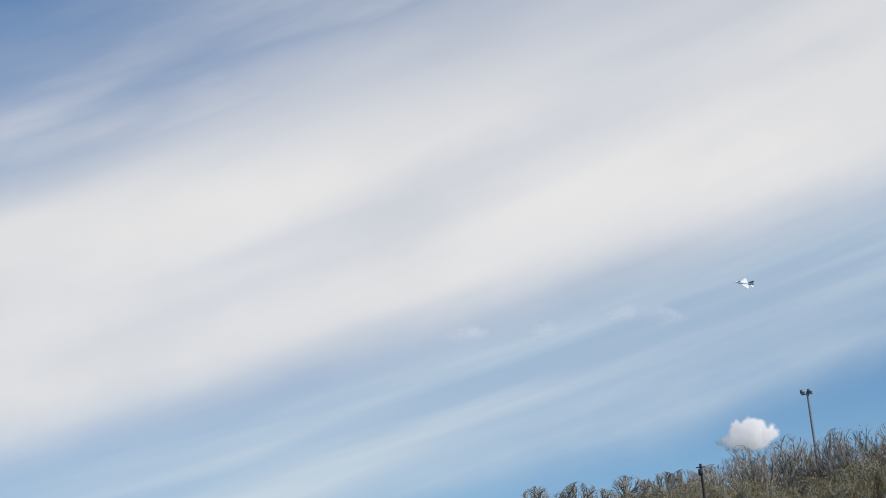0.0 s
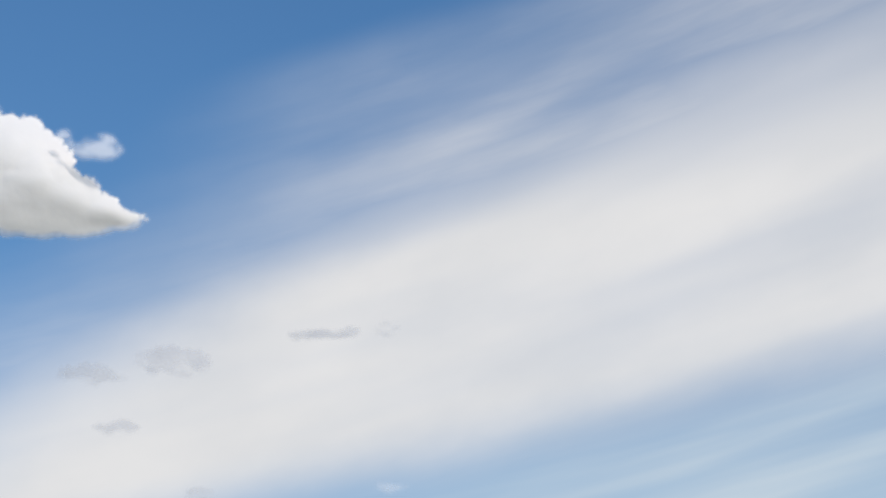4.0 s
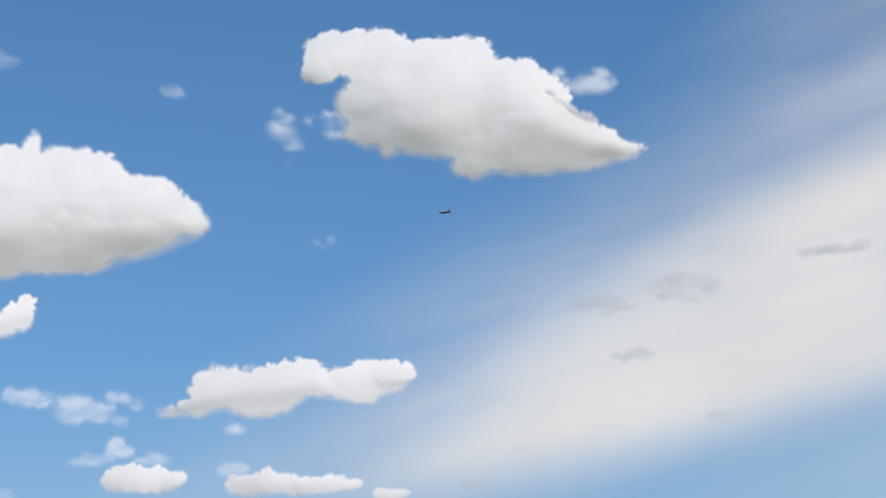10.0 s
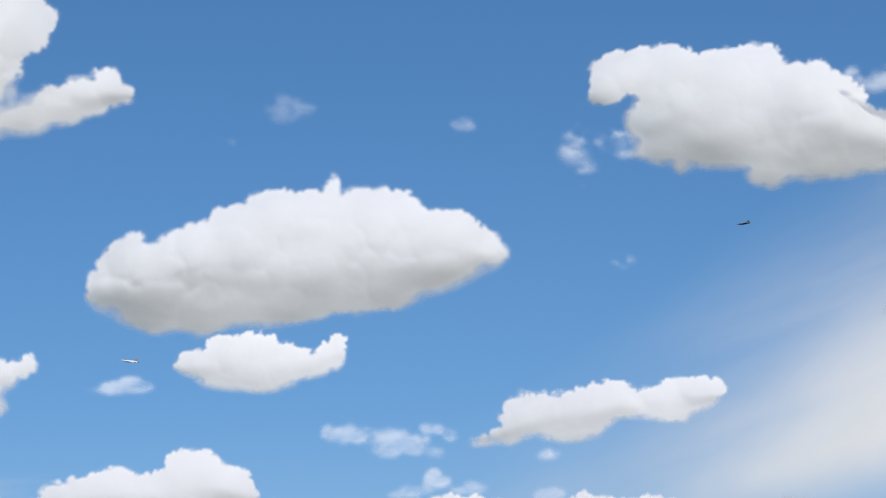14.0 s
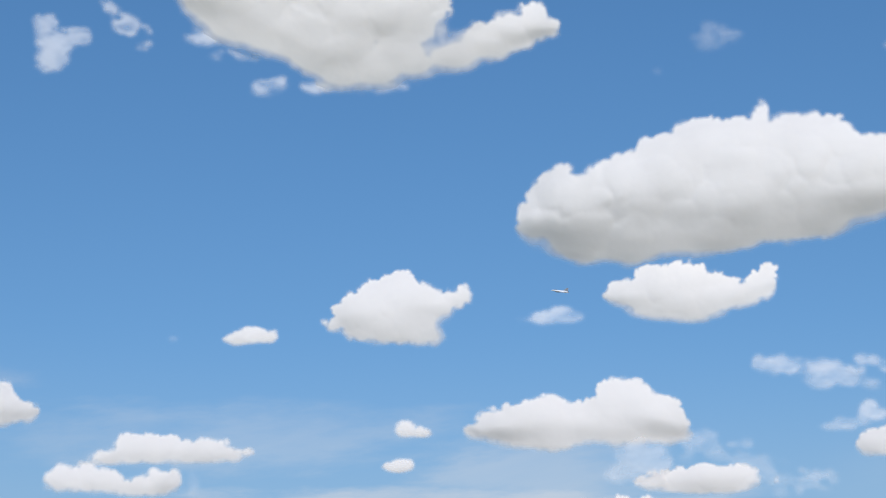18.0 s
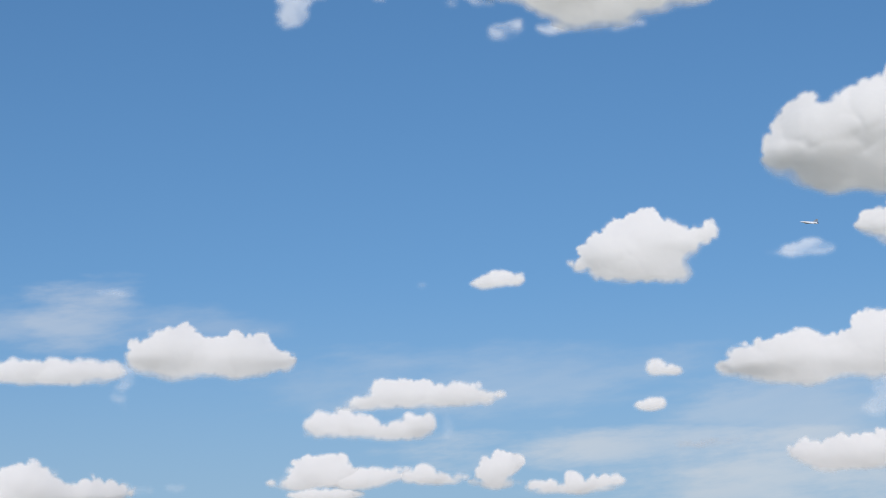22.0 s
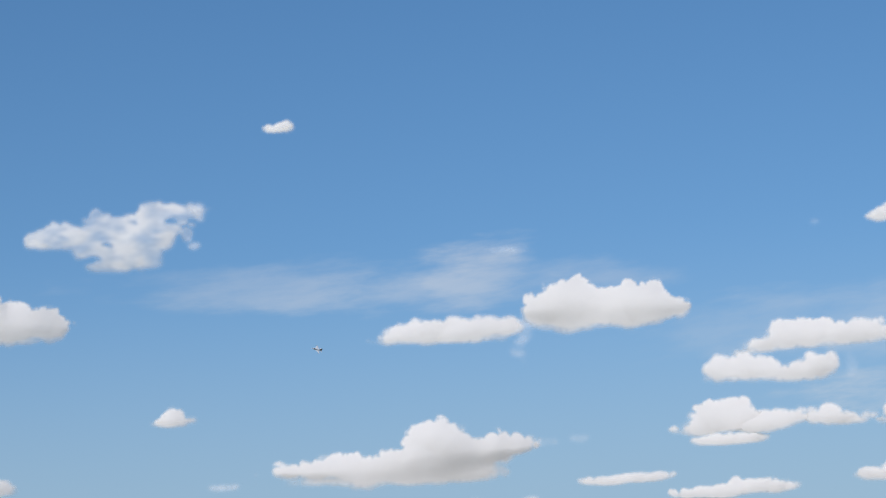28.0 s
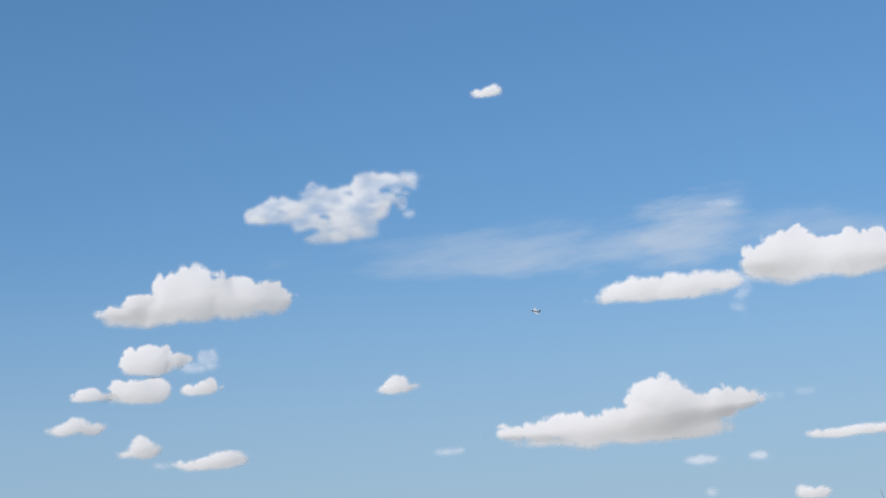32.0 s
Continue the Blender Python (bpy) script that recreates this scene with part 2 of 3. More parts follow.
def ground():
    bm = bmesh.new()
    rings = [4, 15, 40, 70, 100, 130, 160, 190, 220, 250, 280, 320, 380, 460, 600, 900, 1500, 3000, 4990]
    count = 120
    prev = None
    centre = bm.verts.new((0, 0, 0))
    for r in rings:
        ring = []
        for i in range(count):
            a = 2 * math.pi * i / count
            x, y = r * math.cos(a), r * math.sin(a)
            ring.append(bm.verts.new((x, y, ground_height(x, y))))
        for i in range(count):
            j = (i + 1) % count
            bm.faces.new((prev[i], ring[i], ring[j], prev[j]) if prev else (centre, ring[i], ring[j]))
        prev = ring
    return tagged(new("ground", mesh_of("ground", bm, MAT_GRASS)), "wide grassy field rising to a wooded slope", "ground", kind="structure")


ground()


# ---- high veil ----
def veil():
    bm = bmesh.new()
    rows = []
    for j in range(41):
        e = -0.6 + 30.6 * j / 40
        rows.append([bm.verts.new(direction(-36 + 140 * i / 100, e) * 4850) for i in range(101)])
    for a, b in zip(rows, rows[1:]):
        for i in range(100):
            bm.faces.new((a[i], a[i + 1], b[i + 1], b[i]))
    ob = new("cirrus_veil", mesh_of("cirrus_veil", bm, MAT_VEIL))
    return tagged(ob, "broad slanting veil of thin white high cloud with streaks", "cloud", kind="structure")


veil()


# ---- clouds ----
SEED = [0]


def fbm(x, z, size, seed, octaves=4, billow=False):
    total, weight = 0, 1.0
    for k in range(octaves):
        p = np.stack([x / size * 2.03 ** k + 11.7 * k, np.full_like(x, seed * 1.37 + k * 5.1), z / size * 2.03 ** k - 7.3 * k], 1)
        v = value_noise(p, seed + k)
        total = total + weight * ((np.abs(v) * 2 - 0.42) if billow else v)
        weight *= 0.52
    return total


def ramp01(v, lo, hi):
    t = np.clip((v - lo) / (hi - lo), 0, 1)
    return t * t * (3 - 2 * t)


def smoothed(v, nz, nx, r, times=3):
    """Box blur of a grid, several times over."""
    v = v.reshape(nz, nx)
    for _ in range(times):
        for axis in (0, 1):
            wide = np.pad(v, [(r, r) if k == axis else (0, 0) for k in (0, 1)], mode="edge")
            total = np.cumsum(wide, axis=axis)
            first = np.zeros_like(np.take(total, [0], axis=axis))
            total = np.concatenate([first, total], axis=axis)
            n = v.shape[axis]
            v = (np.take(total, np.arange(2 * r + 1, 2 * r + 1 + n), axis=axis) - np.take(total, np.arange(n), axis=axis)) / (2 * r + 1)
    return v.ravel()


def rounded(s, el, shade):
    """How far the front of a cloud tilts up, in degrees, from its flat base (s = 0) to its crown (s = 1)."""
    tilt = np.interp(s, (0.0, 0.12, 0.3, 0.45, 0.62, 0.8, 1.0), (-17.0, -15.0, -8.0, 1.0, 10.0, 20.0, 36.0))
    return 16.0 + (tilt - 16.0) * shade + 1.05 * el


def billows(gx, gz, form, high, px, step, nz, nx, seed):
    """Heaped rounded swellings on the front of a cloud, large ones with smaller ones on them, most on the upper side."""
    rng = np.random.default_rng(seed)
    spots = np.flatnonzero(form > 3 * px)
    if len(spots) * step * step < 500 * px * px:
        return 0.0 * gx
    area = len(spots) * step * step / (px * px)
    hx = gx + fbm(gx, gz, 40 * px, seed + 51, 3) * 12 * px
    hz = gz + fbm(gx, gz, 40 * px, seed + 57, 3) * 10 * px
    total = 0.0 * gx
    small = 1.0 - float(ramp01(area, 4000, 50000))
    for lo, hi, room, lift in ((36, 84, 2600, 0.27), (15, 32, 500, 0.19), (8, 15, 170, 0.14 * small)):
        if lift < 0.02:
            continue
        relief = 0.0 * gx
        for k in rng.choice(spots, int(min(90, 3 + area / room))):
            r = min(rng.uniform(lo, hi) * px, form[k] * 1.6 + 8 * px)
            u, v = (hx - hx[k]) / (r * 1.3), (hz - hz[k]) / r
            v = np.where(v < 0, v * 0.5, v)
            relief = np.maximum(relief, r * np.sqrt(np.clip(1 - u * u - v * v, 0, 1)))
        total = total + lift * smoothed(relief, nz, nx, max(1, int((0.26 - 0.05 * small) * lo * px / step))) * (1.0 - 0.7 * (1.0 - high) * (1.0 - small))
    return total


def cloud_mesh(name, lobes, px, seed, el, material, crisp, soft, torn, most, holes=0.0, belly=1.0):
    """One cloud from its lobes: a rounded front over a flat base, and a back that meets it in a torn rim. x to the right, y away, z up.
    crisp, soft: how far the rim fades on the upper and the lower side; torn: how far billows push the rim."""
    pad = torn * 2 + 18 * px
    x0, x1 = min(x - rx for x, z, rx, rz in lobes) - pad, max(x + rx for x, z, rx, rz in lobes) + pad
    z0, z1 = min(z - rz for x, z, rx, rz in lobes) - pad, max(z + rz for x, z, rx, rz in lobes) + pad
    step = max(1.5 * px, (x1 - x0) / 360)
    nx, nz = int((x1 - x0) / step) + 2, int((z1 - z0) / step) + 2
    gx, gz = np.meshgrid(x0 + np.arange(nx) * step, z0 + np.arange(nz) * step)
    gx, gz = gx.ravel(), gz.ravel()
    wx = gx + fbm(gx, gz, 36 * px, seed + 3, 2) * torn * 0.6
    wz = gz + fbm(gx, gz, 36 * px, seed + 9, 2) * torn * 0.45
    near, broad = 0, 0
    for x, z, rx, rz in lobes:
        m = min(rx, rz)
        near = near + np.exp(np.clip((1 - np.hypot((wx - x) / rx, (wz - z) / rz)) * m / (2.2 * px), -40, 40))
        broad = broad + np.exp(np.clip((1 - np.hypot((gx - x) / rx, (gz - z) / rz)) * m / (9 * px), -30, 30))
    inside = np.log(near + 1e-16) * 2.2 * px
    form = smoothed(np.log(broad + 1e-13) * 9 * px, nz, nx, int(4 * px / step) + 1)
    if most < 1.0:
        inside = inside + 0.36 * max(min(rx, rz) for x, z, rx, rz in lobes)
    # base and crown of every upright slice, evened out along the cloud
    solid = (inside > 0).reshape(nz, nx)
    have = np.flatnonzero(solid.any(0))
    heights = z0 + np.arange(nz) * step
    base = np.interp(np.arange(nx), have, heights[solid[:, have].argmax(0)])
    crown = np.interp(np.arange(nx), have, heights[nz - 1 - solid[::-1, have].argmax(0)])
    r = int(min(60 * px, 0.16 * (x1 - x0)) / step) + 1
    base, crown = smoothed(base, 1, nx, r), smoothed(crown, 1, nx, r)
    tall = np.maximum(crown - base, 14 * px)
    share = (gz - np.tile(base, nz)) / np.tile(tall, nz)
    high = ramp01(share, 0.1, 0.6)
    shade = (0.35 + 0.65 * float(ramp01(tall.max(), 50 * px, 220 * px))) * belly if most == 1.0 else 0.12
    # rim: rounded knobs above, soft tatters below
    knob = fbm(gx, gz, 22 * px, seed, 3, True)
    inside = inside + torn * (0.3 + 0.7 * high) * knob + torn * 0.25 * fbm(gx, gz, 60 * px, seed + 17, 2, True)
    fade = soft + (crisp - soft) * high
    fade = fade * (1.25 + 1.1 * np.clip(fbm(gx, gz, 120 * px, seed + 71, 2), -0.6, 1.0))
    if most == 1.0:
        fade = np.minimum(fade, 0.5 * sum(min(rx, rz) for x, z, rx, rz in lobes) / len(lobes))
    dens = ramp01(inside, -0.2 * fade, fade)
    tatter = fbm(gx * 0.8, gz * 1.2, 24 * px, seed + 31, 3)
    dens = np.maximum(dens, 0.45 * ramp01(inside + torn * 1.5 * tatter, -1 * px, fade + 7 * px))
    if holes:
        tuft = fbm(gx * 0.8 + gz * 0.4, gz * 1.3, 26 * px, seed + 21, 3)
        dens = dens * ramp01(tuft + 0.6 + ramp01(inside, 0, fade * 2) * (1 - holes), 0, 1.0)
    if most < 1.0:
        streak = fbm(gx * 0.5 + gz * 0.3, gz * 1.4 - gx * 0.2, 20 * px, seed + 81, 3)
        dens = dens * (0.75 + 0.45 * np.clip(streak, -1, 0.55))
    dens = dens * ramp01(smoothed(dens, nz, nx, max(2, int(4 * px / step))), 0.06, 0.34)
    if most == 1.0 and not holes:
        dens = np.maximum(dens, ramp01(smoothed(dens, nz, nx, max(2, int(6 * px / step))), 0.6, 0.82))
    dens = smoothed(dens, nz, nx, 1, 1 if most == 1.0 else 3)
    col, row = np.tile(np.arange(nx), nz), np.repeat(np.arange(nz), nx)
    dens = dens * ramp01(np.minimum(np.minimum(col, nx - 1 - col), np.minimum(row, nz - 1 - row)), 0, 7)
    # front: tilt summed up along every slice, so that the base turns down and the crown leans back
    grid_s = np.linspace(-1.0, 2.5, 281)
    sway = 17.0 * fbm(gx * 0.8, gz * 1.6, 100 * px, seed + 5, 3) * ramp01(form, 0, 25 * px)
    slope = np.tan(np.radians(np.clip(rounded(grid_s, el, shade), -50, 66)))
    summed = np.cumsum(slope) * (grid_s[1] - grid_s[0])
    summed = summed - np.interp(0.4, grid_s, summed)
    lean = np.interp(share, grid_s, summed) * np.tile(tall, nz)
    lean = lean + smoothed((np.cumsum((np.tan(np.radians(sway)) * step).reshape(nz, nx), axis=0)).ravel(), nz, nx, int(8 * px / step) + 1)
    deep = min(max(float(form.max()), px) * 1.2, 60 * px)
    bulge = smoothed(ramp01(form, -0.3 * deep, deep), nz, nx, int(6 * px / step) + 1)
    front = lean - bulge * deep * (0.14 + 0.14 * float(ramp01(deep, 25 * px, 60 * px))) - billows(gx, gz, form, high, px, step, nz, nx, seed) - 1.5 * px
    back = front + bulge * deep * 1.2 + 6 * px
    grid = np.arange(nx * nz).reshape(nz, nx)
    quads = np.stack([grid[:-1, :-1], grid[:-1, 1:], grid[1:, 1:], grid[1:, :-1]], 2).reshape(-1, 4)
    quads = quads[(dens[quads] > 0.002).any(1)]
    keep = np.unique(quads)
    index = np.zeros(nx * nz, int)
    index[keep] = np.arange(len(keep))
    quads = index[quads]
    verts = np.concatenate([np.stack([gx, front, gz], 1)[keep], np.stack([gx, back, gz], 1)[keep]])
    faces = np.concatenate([quads, quads[:, ::-1] + len(keep)])
    me = bpy.data.meshes.new(name)
    me.from_pydata(verts.tolist(), [], faces.tolist())
    cover = np.concatenate([dens[keep], ramp01(dens[keep], 0.94, 1.0) * (most == 1.0)]) * most
    me.attributes.new("cover", "FLOAT", "POINT").data.foreach_set("value", cover.astype(np.float32))
    me.polygons.foreach_set("use_smooth", [True] * len(me.polygons))
    me.materials.append(material)
    me.update()
    return me


def placed(ob, az, el, dist):
    c = direction(az, el)
    right = Vector((math.cos(radians(az)), math.sin(radians(az)), 0))
    up = right.cross(c)
    ob.matrix_world = Matrix.Translation(c * dist + Vector((0, 0, 1.6))) @ Matrix((right, c, up)).transposed().to_4x4()
    return ob


def cloud(name, az, el, dist, label, group, lobes, material, crisp, soft, torn, most, holes=0.0, belly=1.0):
    SEED[0] += 1
    px = dist / 3020
    mean = sum(min(rx, rz) for x, z, rx, rz in lobes) / len(lobes)
    torn = min(torn * px, 0.3 * mean)
    thick = most == 1.0
    crisp, soft = min(crisp * px, mean * (0.45 if thick else 0.9)), min(soft * px, mean * (0.62 if thick else 1.2))
    me = cloud_mesh(name, lobes, px, SEED[0] * 7, el, material, crisp, soft, torn, most, holes, belly)
    placed(tagged(new(name, me), label, "cloud", group), az, el, dist)


def cumulus(az, el, dist, label, lobes, belly=1.0):
    cloud("cumulus_cloud", az, el, dist, label, "fair-weather clouds", lobes, MAT_CLOUD, 4, 15, 6.5, 1.0, 0.0, belly)


def soft(az, el, dist, label, lobes):
    cloud("soft_cloud", az, el, dist, label, "fair-weather clouds", lobes, MAT_CLOUD, 9, 15, 8, 1.0)


def ragged(az, el, dist, label, lobes):
    cloud("ragged_cloud", az, el, dist, label, "fair-weather clouds", lobes, MAT_CLOUD, 7, 14, 11, 0.9, 0.35)


def wisp(az, el, dist, label, lobes):
    cloud("cloud_wisp", az, el, dist, label, "cloud shreds", lobes, MAT_WISP, 18, 21, 11, 0.62, 0.25)


def faint(az, el, dist, label, lobes):
    cloud("cloud_puff", az, el, dist, label, "cloud shreds", lobes, MAT_WISP, 20, 24, 10, 0.38, 0.25)


def scud(az, el, dist, label, lobes):
    cloud("scud_cloud", az, el, dist, label, "grey cloud scraps", lobes, MAT_SCUD, 9, 11, 7, 0.7, 0.12)


cumulus(19.38, 18.79, 4370, "large leaning white cumulus cloud with a grey underside", [(-365,130,55,64), (-287,134,72,67), (-204,124,81,61), (-300,168,38,35), (-219,168,32,35), (-103,103,130,69), (-3,108,72,61), (34,132,26,32), (-186,30,137,87), (-281,5,75,58), (-255,-61,81,52), (-213,-109,38,29), (-310,-73,49,17), (-50,-11,217,130), (-82,-82,152,58), (95,15,122,96), (173,-27,93,90), (76,-102,152,78), (-1,-160,67,35), (132,-155,152,41), (257,-92,69,67), (314,-129,69,55), (371,-142,64,32), (-404,86,32,29), (248,-155,116,35)])
wisp(15.10, 19.26, 4380, "small ragged white cloud fragment", [(0,4,38,26), (22,-14,26,17), (-29,-14,20,13)])
wisp(16.23, 19.44, 4390, "curled shred of vapour at a cloud's rim", [(-4,16,23,15), (12,-11,15,20)])
wisp(25.90, 17.86, 4350, "small ragged white cloud shred beside a larger cloud", [(-11,7,37,35), (14,-27,29,43), (12,47,37,23), (-4,31,32,23)])
wisp(24.67, 18.29, 4360, "thin vapour trailing from a larger cloud", [(-20,-21,38,20), (20,12,38,32), (28,-27,29,17)])
cumulus(35.71, 15.17, 4280, "large domed white cumulus cloud with a flat grey base", [(-493,-79,43,60), (-433,-14,62,74), (-437,18,45,43), (-373,-74,113,111), (-313,-23,94,82), (-242,-16,128,105), (-142,23,122,113), (-69,78,79,88), (14,69,94,94), (76,146,28,48), (91,176,17,23), (-19,-48,255,105), (169,66,108,99), (236,73,88,79), (204,-17,213,111), (330,36,79,65), (391,29,65,68), (437,-1,62,57), (474,-24,43,43), (299,-50,156,71), (132,-91,213,62), (-92,-122,198,60), (-261,-122,156,71), (-375,-123,113,54), (367,-46,113,51)])
cumulus(37.27, 11.56, 4200, "small white cumulus cloud with an upturned tip", [(-151,-2,53,31), (-81,16,67,56), (-18,25,72,53), (49,-2,75,50), (-14,-35,108,42), (117,-12,67,33), (173,12,33,39), (189,39,18,21), (-83,-32,81,31), (-185,-4,22,13)])
wisp(41.89, 10.96, 4180, "thin white sliver of cloud with a bump", [(0,-6,66,12), (19,2,30,15)])
cumulus(26.08, 9.32, 4140, "long lumpy white cumulus cloud", [(-176,3,44,55), (-145,5,74,47), (-98,-1,80,47), (-64,-33,77,36), (-3,14,77,52), (44,29,60,44), (-31,-20,82,41), (78,12,93,36), (160,11,80,44), (215,21,80,47), (256,26,58,36), (187,-17,52,23), (-206,-44,36,23), (-266,-52,44,16), (-230,-43,27,18)])
wisp(34.31, 9.00, 4140, "broken white cloud shred in a row", [(-16,5,49,19), (16,-6,36,18), (41,2,22,14)])
wisp(32.80, 8.71, 4130, "broken white cloud shred in a row", [(-4,-14,55,19), (-17,13,44,21), (33,-3,27,16)])
wisp(31.38, 8.72, 4130, "broken white cloud shred in a row", [(-7,23,38,16), (3,-25,33,14), (24,-1,27,19), (-26,9,25,14)])
wisp(27.72, 8.03, 4110, "tiny white cloud fragment under a larger cloud", [(3,0,19,14), (-8,-5,14,8)])
cumulus(41.14, 7.65, 4100, "white cumulus cloud with two rounded towers", [(-236,-43,38,22), (-188,-26,57,43), (-127,-14,65,46), (-70,-3,60,46), (-52,15,46,30), (8,-17,73,52), (87,31,52,57), (123,34,57,52), (169,-7,73,60), (74,-32,122,46), (-61,-56,109,33), (208,-34,49,49), (-142,-61,68,23), (234,-55,35,24), (140,-53,95,27)])
faint(36.80, 6.48, 4080, "thin pale cloud haze beside a cumulus tower", [(-42,8,59,35), (7,24,30,19), (42,-14,59,30)])
faint(39.11, 6.02, 4060, "thin pale cloud haze under a cumulus tower", [(7,3,51,54), (-14,-29,46,27)])
cumulus(37.08, 5.41, 4050, "low white cumulus cloud with a bumpy top", [(-72,2,62,20), (-6,8,54,27), (59,6,59,25), (6,-13,134,21), (95,11,30,19), (-111,-8,27,11)])
faint(35.08, 5.68, 4060, "soft pale grey cloud behind a low bank", [(21,-13,54,32), (-29,21,46,24)])
faint(33.84, 5.18, 4040, "soft pale grey cloud patch low in the sky", [(22,5,62,24), (-30,-7,54,21)])
cumulus(40.22, 4.22, 4020, "low white cumulus bank with a rounded hump", [(-126,-1,43,29), (-68,-1,53,32), (-11,0,67,35), (53,14,64,28), (123,27,45,12), (-51,-27,106,15), (14,-14,67,21)])
wisp(31.51, 7.34, 4100, "thin ragged white cloud with a small peak", [(-41,-20,71,12), (-3,-3,35,19), (-8,18,16,16), (66,-20,46,15)])
cumulus(30.69, 6.42, 4070, "small oval white cumulus cloud", [(-53,3,44,31), (12,-1,59,28), (68,1,30,19), (-8,-16,81,16)])
faint(27.80, 6.70, 4080, "small soft white cloud", [(0,0,32,15)])
cumulus(25.82, 6.17, 4070, "low white cumulus cloud with a rounded top", [(-50,6,62,27), (-103,-2,54,27), (29,-3,89,24), (109,-4,49,16)])
cumulus(47.23, 11.24, 4190, "white cumulus cloud shaped like a hump with a tail", [(-108,-12,42,44), (-59,15,61,50), (-4,36,55,50), (44,22,55,53), (100,8,44,36), (148,22,31,22), (159,43,18,17), (10,-40,111,42), (-73,-47,69,31), (-156,-44,22,14), (65,-64,58,22)])
cumulus(52.22, 10.31, 4170, "small flat white cumulus cloud", [(-28,-9,39,15), (9,3,47,21), (39,-5,28,15)])
faint(54.57, 10.16, 4160, "faint small cloud shred", [(0,0,28,11)])
cumulus(48.29, 21.60, 4440, "broad white cumulus cloud with a grey belly", [(-303,16,191,129), (-131,48,294,184), (-347,-70,74,56), (-203,-75,162,85), (-88,-124,125,91), (28,-21,191,97), (85,109,221,132), (-51,-196,82,41), (29,-183,97,47), (116,-167,82,41), (218,-144,94,47), (305,-112,85,50), (378,-88,65,50), (434,-58,41,53), (474,-72,25,25), (86,-85,132,41), (86,-133,123,38), (43,-215,74,21), (-102,-222,29,18)], 0.62)
wisp(51.76, 18.71, 4370, "small soft cloud under a broad cumulus", [(-3,-5,41,22), (20,10,23,17)])
wisp(58.92, 19.76, 4390, "ragged white cloud fragment", [(-39,40,26,23), (-15,4,38,29), (-19,-41,32,26), (39,19,23,17)])
wisp(56.79, 20.39, 4410, "ragged white cloud fragment", [(-42,43,26,16), (8,1,35,29), (45,-36,23,23)])
cumulus(61.96, 7.92, 4110, "white cumulus cloud with two round lobes", [(-151,-7,44,41), (-110,6,57,52), (-63,12,57,52), (-9,-9,63,46), (59,3,60,46), (106,0,52,44), (154,-15,44,23), (-63,-38,82,23), (45,-35,109,20), (-178,-17,19,19)])
soft(67.16, 7.35, 4100, "soft flat pale cumulus cloud", [(-95,-2,60,27), (-48,8,54,24), (11,1,60,30), (78,5,68,27), (131,2,46,24), (-2,-19,149,14), (-141,-18,35,12)])
faint(64.78, 6.82, 4080, "faint wisp hanging below a cloud", [(-9,-12,15,41), (2,25,22,27)])
cumulus(55.06, 6.47, 4080, "flat white cumulus cloud", [(-68,6,43,35), (-14,8,59,35), (46,3,59,27), (112,3,57,24), (165,-6,43,16), (-123,-16,46,18), (-170,-30,41,8), (92,-15,89,12)])
cumulus(56.63, 5.53, 4050, "flat white cumulus cloud with a dip in its top", [(-119,4,38,28), (-66,6,59,30), (-19,3,46,28), (40,-16,67,17), (107,-2,46,28), (127,-5,30,24), (-40,-18,105,12), (73,-24,67,12)])
faint(54.06, 5.41, 4050, "faint shred beside a flat cloud", [(0,0,17,24)])
cumulus(58.34, 4.03, 4020, "white cumulus cloud with a bright rounded cap", [(-2,13,59,24), (31,22,37,23), (49,-9,53,25), (9,-20,93,20), (-44,-31,61,13)])
soft(56.92, 3.76, 4010, "soft pale cloud trailing beside a cap", [(21,7,69,20), (-19,-8,80,19), (60,9,37,13)])
cumulus(58.12, 3.25, 4000, "thin white cloud layer under a cap", [(-8,0,79,13), (47,1,40,11), (-47,-3,32,8)])
soft(54.55, 3.89, 4010, "soft pale cloud patch", [(-21,5,29,21), (-35,-9,42,15), (23,-14,53,12)])
cumulus(52.41, 3.93, 4010, "small round white cumulus cloud", [(15,15,35,25), (-11,1,37,27), (-7,-28,50,12), (32,18,24,21)])
cumulus(68.91, 3.33, 4000, "wide white cumulus cloud with a domed crown", [(68,27,56,50), (103,21,53,44), (36,13,45,42), (160,-3,66,32), (212,0,53,34), (265,7,42,24), (65,-42,159,34), (-144,-27,77,26), (-198,-33,77,23), (-251,-34,61,13), (-79,-36,79,34), (-31,-9,37,23), (-15,-59,199,17), (156,-48,79,23), (-173,-58,93,12)])
faint(64.14, 3.44, 4000, "tiny pale shred beside a wide cloud", [(0,0,21,11)])
cumulus(61.58, 2.16, 3970, "thin flat white cumulus cloud", [(-86,-4,26,9), (-35,-4,53,12), (28,0,53,12), (72,2,39,12)])
wisp(66.67, 1.55, 3960, "tiny pale cloud shred", [(0,0,39,8)])
wisp(64.72, 1.56, 3960, "tiny pale cloud shred", [(0,0,18,8)])
wisp(66.39, 0.49, 3930, "tiny pale cloud shred", [(0,0,18,8)])
wisp(66.54, 0.21, 3920, "tiny pale cloud shred", [(0,0,26,6)])
cumulus(63.18, 0.24, 3930, "small low white cumulus cloud above bare treetops", [(0,-2,39,13), (-12,4,23,12)])
wisp(76.71, 2.06, 3970, "tiny pale cloud shred", [(0,0,24,8)])
wisp(74.93, 2.45, 3980, "tiny pale cloud shred", [(0,0,29,7)])
